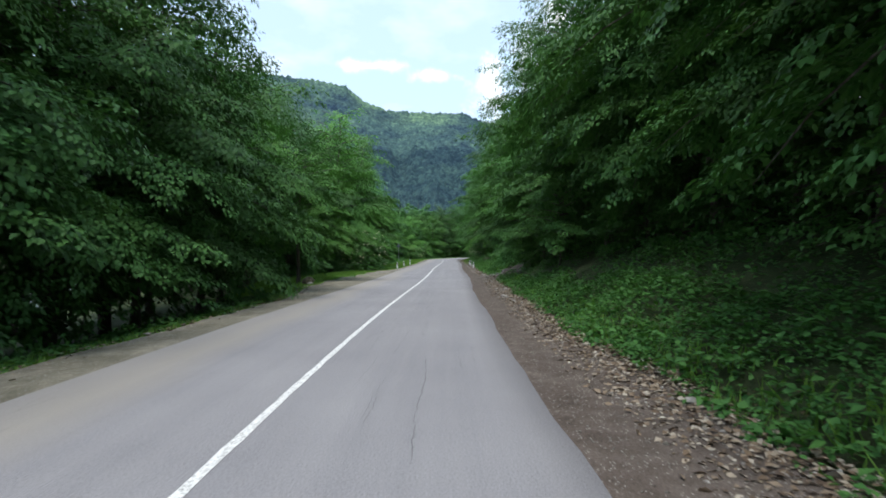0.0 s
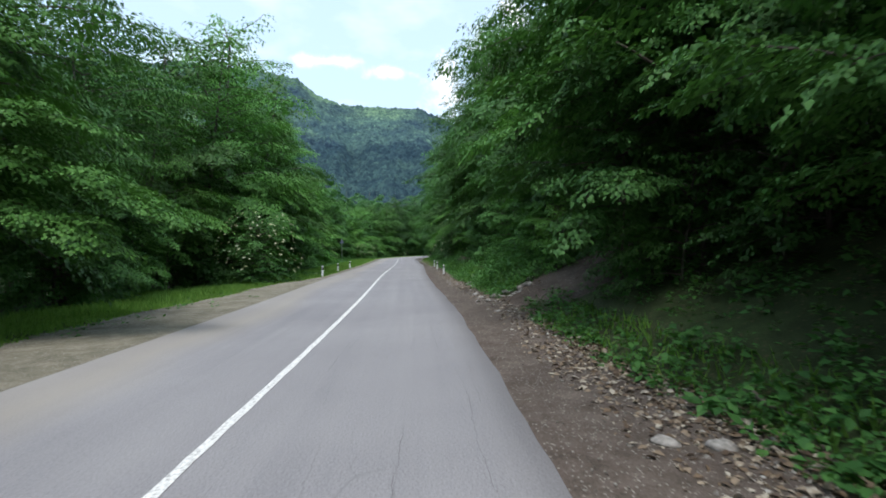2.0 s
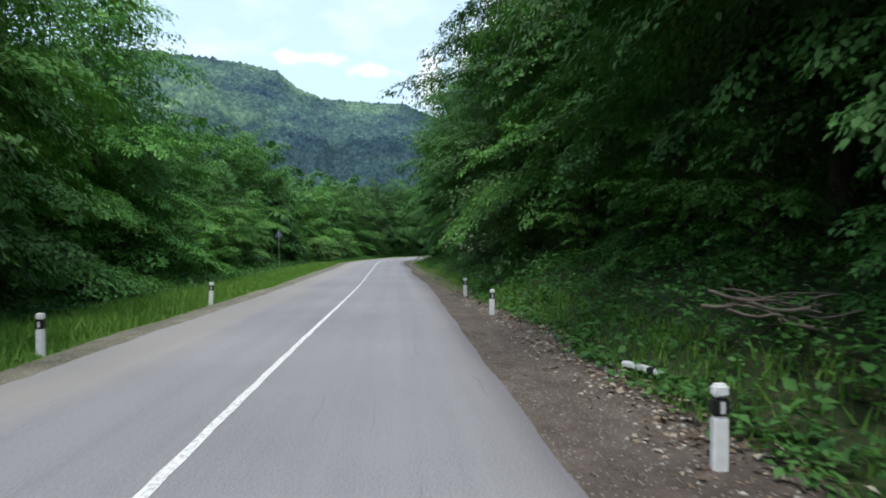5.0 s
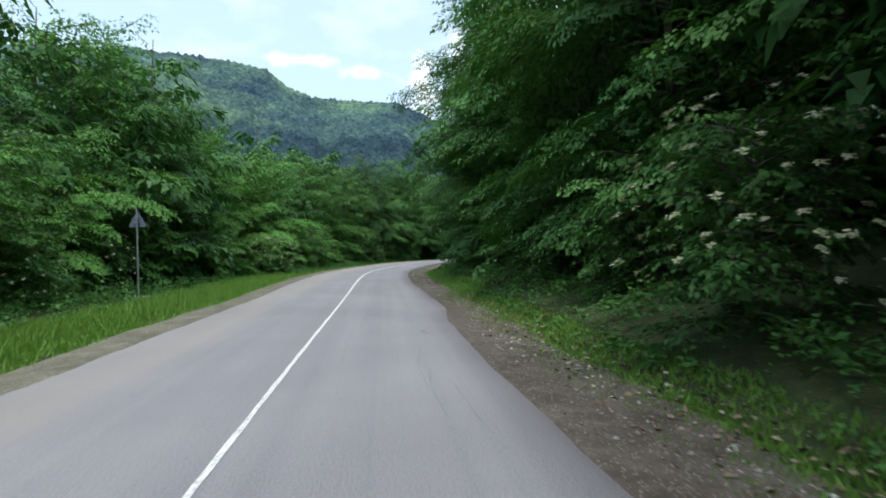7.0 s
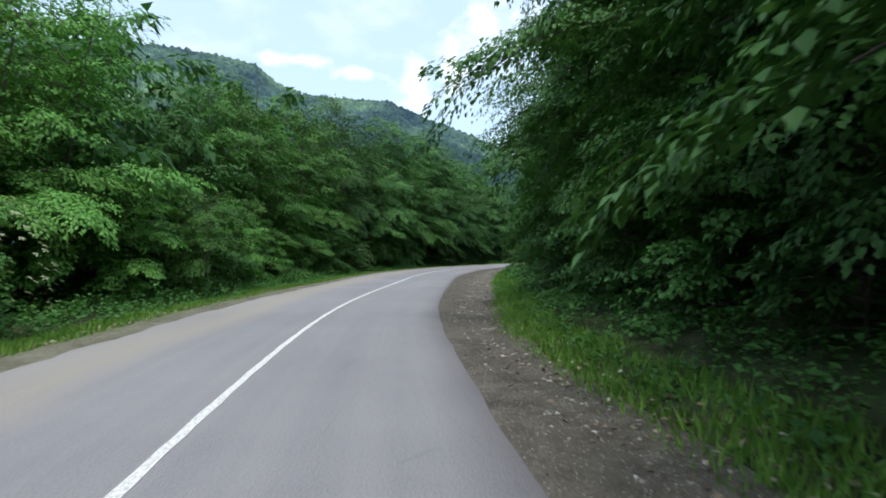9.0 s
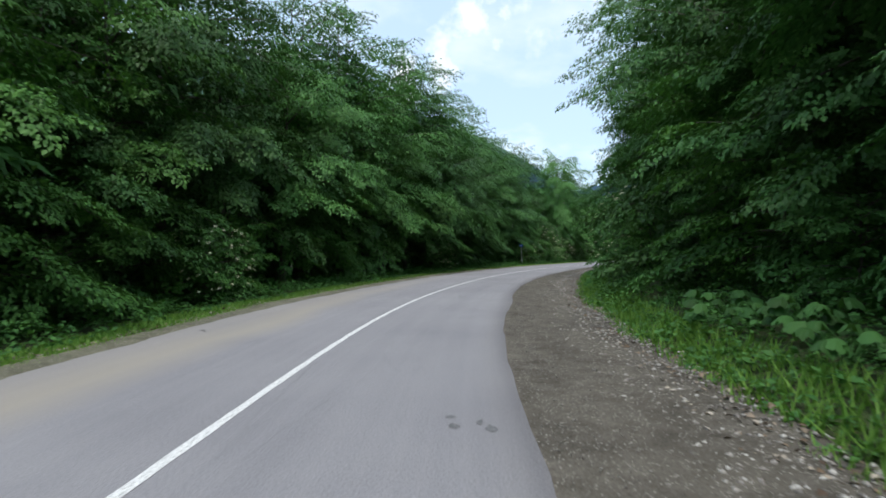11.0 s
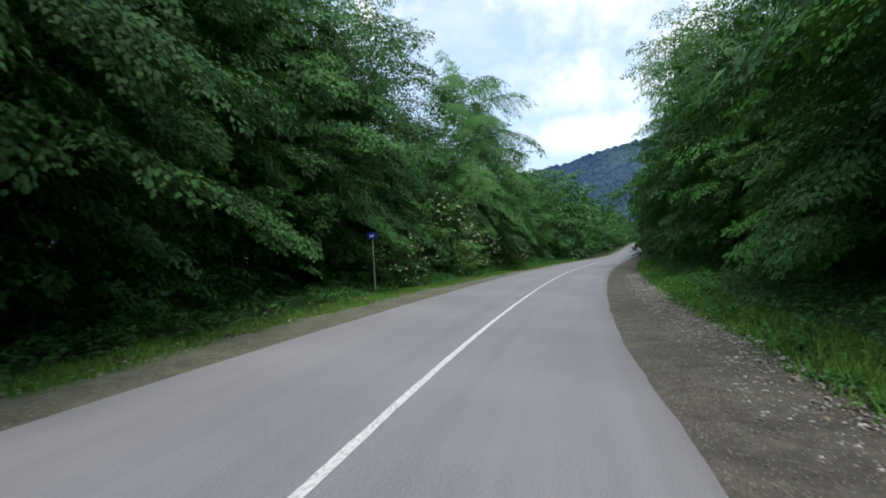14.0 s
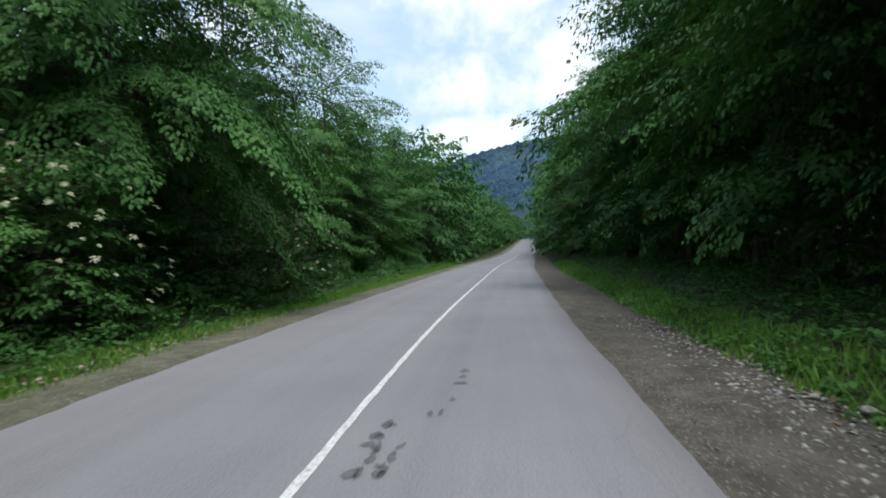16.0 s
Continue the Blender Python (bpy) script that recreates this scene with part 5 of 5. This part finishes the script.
def scrap(seed, s, u, size):
    """A crumpled piece of thin plastic."""
    rng = np.random.default_rng(seed)
    n = 7
    gx, gy = np.meshgrid(np.linspace(-1, 1, n), np.linspace(-0.6, 0.6, n), indexing="ij")
    x, y = gx + rng.normal(0, 0.1, gx.shape), gy + rng.normal(0, 0.1, gx.shape)
    z = 0.35 - 0.25 * gx**2 + rng.normal(0, 0.14, gx.shape)
    v = np.stack([x, y, z], -1).reshape(-1, 3) * size
    i, j = np.meshgrid(np.arange(n - 1), np.arange(n - 1), indexing="ij")
    f = np.stack([i * n + j, (i + 1) * n + j, (i + 1) * n + j + 1, i * n + j + 1], -1).reshape(-1, 4)
    ob = link("plastic_scrap", mesh_of("plastic_scrap", v, f), RED)
    ob.matrix_basis = stand(s, u, 0.03)
    thick = ob.modifiers.new("thickness", "SOLIDIFY")
    thick.thickness = 0.004
    return tagged(ob, "crumpled red plastic scrap lying under the herbs", "litter", "red scraps")


scrap(5, 91.6, 4.85, 0.11)
scrap(6, 91.2, 5.35, 0.08)

# ---- gravel and dry leaves ----
def pebbles(name, mat, label, zones, seed, size, flat):
    rng = np.random.default_rng(seed)
    corner = np.array([[1, 0, 0], [-0.5, 0.87, 0], [-0.5, -0.87, 0], [0.15, 0.1, 0.8], [0.1, -0.1, -0.5]], float)
    face = np.array([[0, 1, 3], [1, 2, 3], [2, 0, 3], [1, 0, 4], [2, 1, 4], [0, 2, 4]])
    out = []
    for s0, s1, inner, outer, count, power in zones:
        s = rng.uniform(s0, s1, count)
        u = inner(s) + (outer(s) - inner(s)) * rng.random(count) ** power
        c = world_point(s, u, 0.018)
        r = size * rng.uniform(0.35, 1.0, count) ** 1.7
        a = rng.uniform(0, 6.28, count)
        v = corner[None] * rng.uniform(0.6, 1.3, (count, 5, 1)) * [1, 0.75, flat]
        x, y = v[..., 0] * np.cos(a)[:, None] - v[..., 1] * np.sin(a)[:, None], v[..., 0] * np.sin(a)[:, None] + v[..., 1] * np.cos(a)[:, None]
        v = np.stack([x, y, v[..., 2]], -1) * r[:, None, None] + c[:, None]
        out.append((v.reshape(-1, 3), (face[None] + np.arange(count)[:, None, None] * 5).reshape(-1, 3)))
    return tagged(link(name, mesh_of(name, *join(out)), mat), label, "gravel", "", "stuff")


def edge_at(k):
    return lambda s: road_right(s) + (right_edge(s) - road_right(s)) * k


def ledge_at(k):
    return lambda s: road_left(s) + (left_edge(s) - road_left(s)) * k


pebbles("gravel", GRAVEL, "grey and white gravel strewn over the shoulder", [
    (-2, 75, edge_at(0.4), edge_at(1.08), 2600, 0.6), (75, 130, edge_at(0.2), edge_at(1.0), 1500, 0.7), (128, 222, edge_at(0.4), edge_at(1.1), 12000, 0.5), (112, 222, ledge_at(0.4), ledge_at(1.4), 2500, 0.8), (22, 50, ledge_at(0.2), ledge_at(1.0), 900, 1.0), (140, 222, ledge_at(0.3), ledge_at(1.1), 900, 0.8)], 81, 0.058, 0.55)

pebbles("gravel", GRIT, "fine grey grit trodden into the shoulder", [
    (120, 222, edge_at(0.03), edge_at(0.9), 16000, 1.0), (-2, 120, edge_at(0.05), edge_at(0.9), 6000, 1.0), (112, 222, ledge_at(0.1), ledge_at(1.0), 5000, 1.0), (22, 50, ledge_at(0.1), ledge_at(0.9), 3000, 1.0)], 83, 0.026, 0.6)


def litter(name, label, zones, seed):
    rng = np.random.default_rng(seed)
    bs, al, no, le = [], [], [], []
    for s0, s1, inner, outer, count, power in zones:
        s = rng.uniform(s0, s1, count)
        u = inner(s) + (outer(s) - inner(s)) * rng.random(count) ** power
        bs.append(world_point(s, u, 0.03))
        al.append(np.concatenate([rng.normal(size=(count, 2)), rng.normal(0, 0.15, (count, 1))], 1))
        no.append(np.array([0, 0, 1.0]) + rng.normal(0, 0.35, (count, 3)))
        le.append(rng.uniform(0.04, 0.12, count))
    b, a, n, l = (np.concatenate(x) for x in (bs, al, no, le))
    return tagged(link(name, mesh_of(name, *leaves(b, a, n, l, l * 0.6)), LITTER), label, "leaf litter", "", "stuff")


litter("leaf_litter", "dry brown leaves lying along the edge of the herbs", [
    (-3, 30, edge_at(0.35), edge_at(1.15), 11000, 0.5), (30, 75, edge_at(0.45), edge_at(1.15), 4500, 0.55), (75, 128, edge_at(0.4), edge_at(1.4), 2500, 0.8), (128, 222, edge_at(0.7), edge_at(1.12), 2500, 0.7),
    (33, 41, edge_at(1.0), lambda s: right_edge(s) + 7, 900, 1.0), (-3, 28, ledge_at(0.5), ledge_at(1.8), 1500, 1.0), (112, 222, ledge_at(0.8), ledge_at(1.5), 3500, 1.0)], 82)
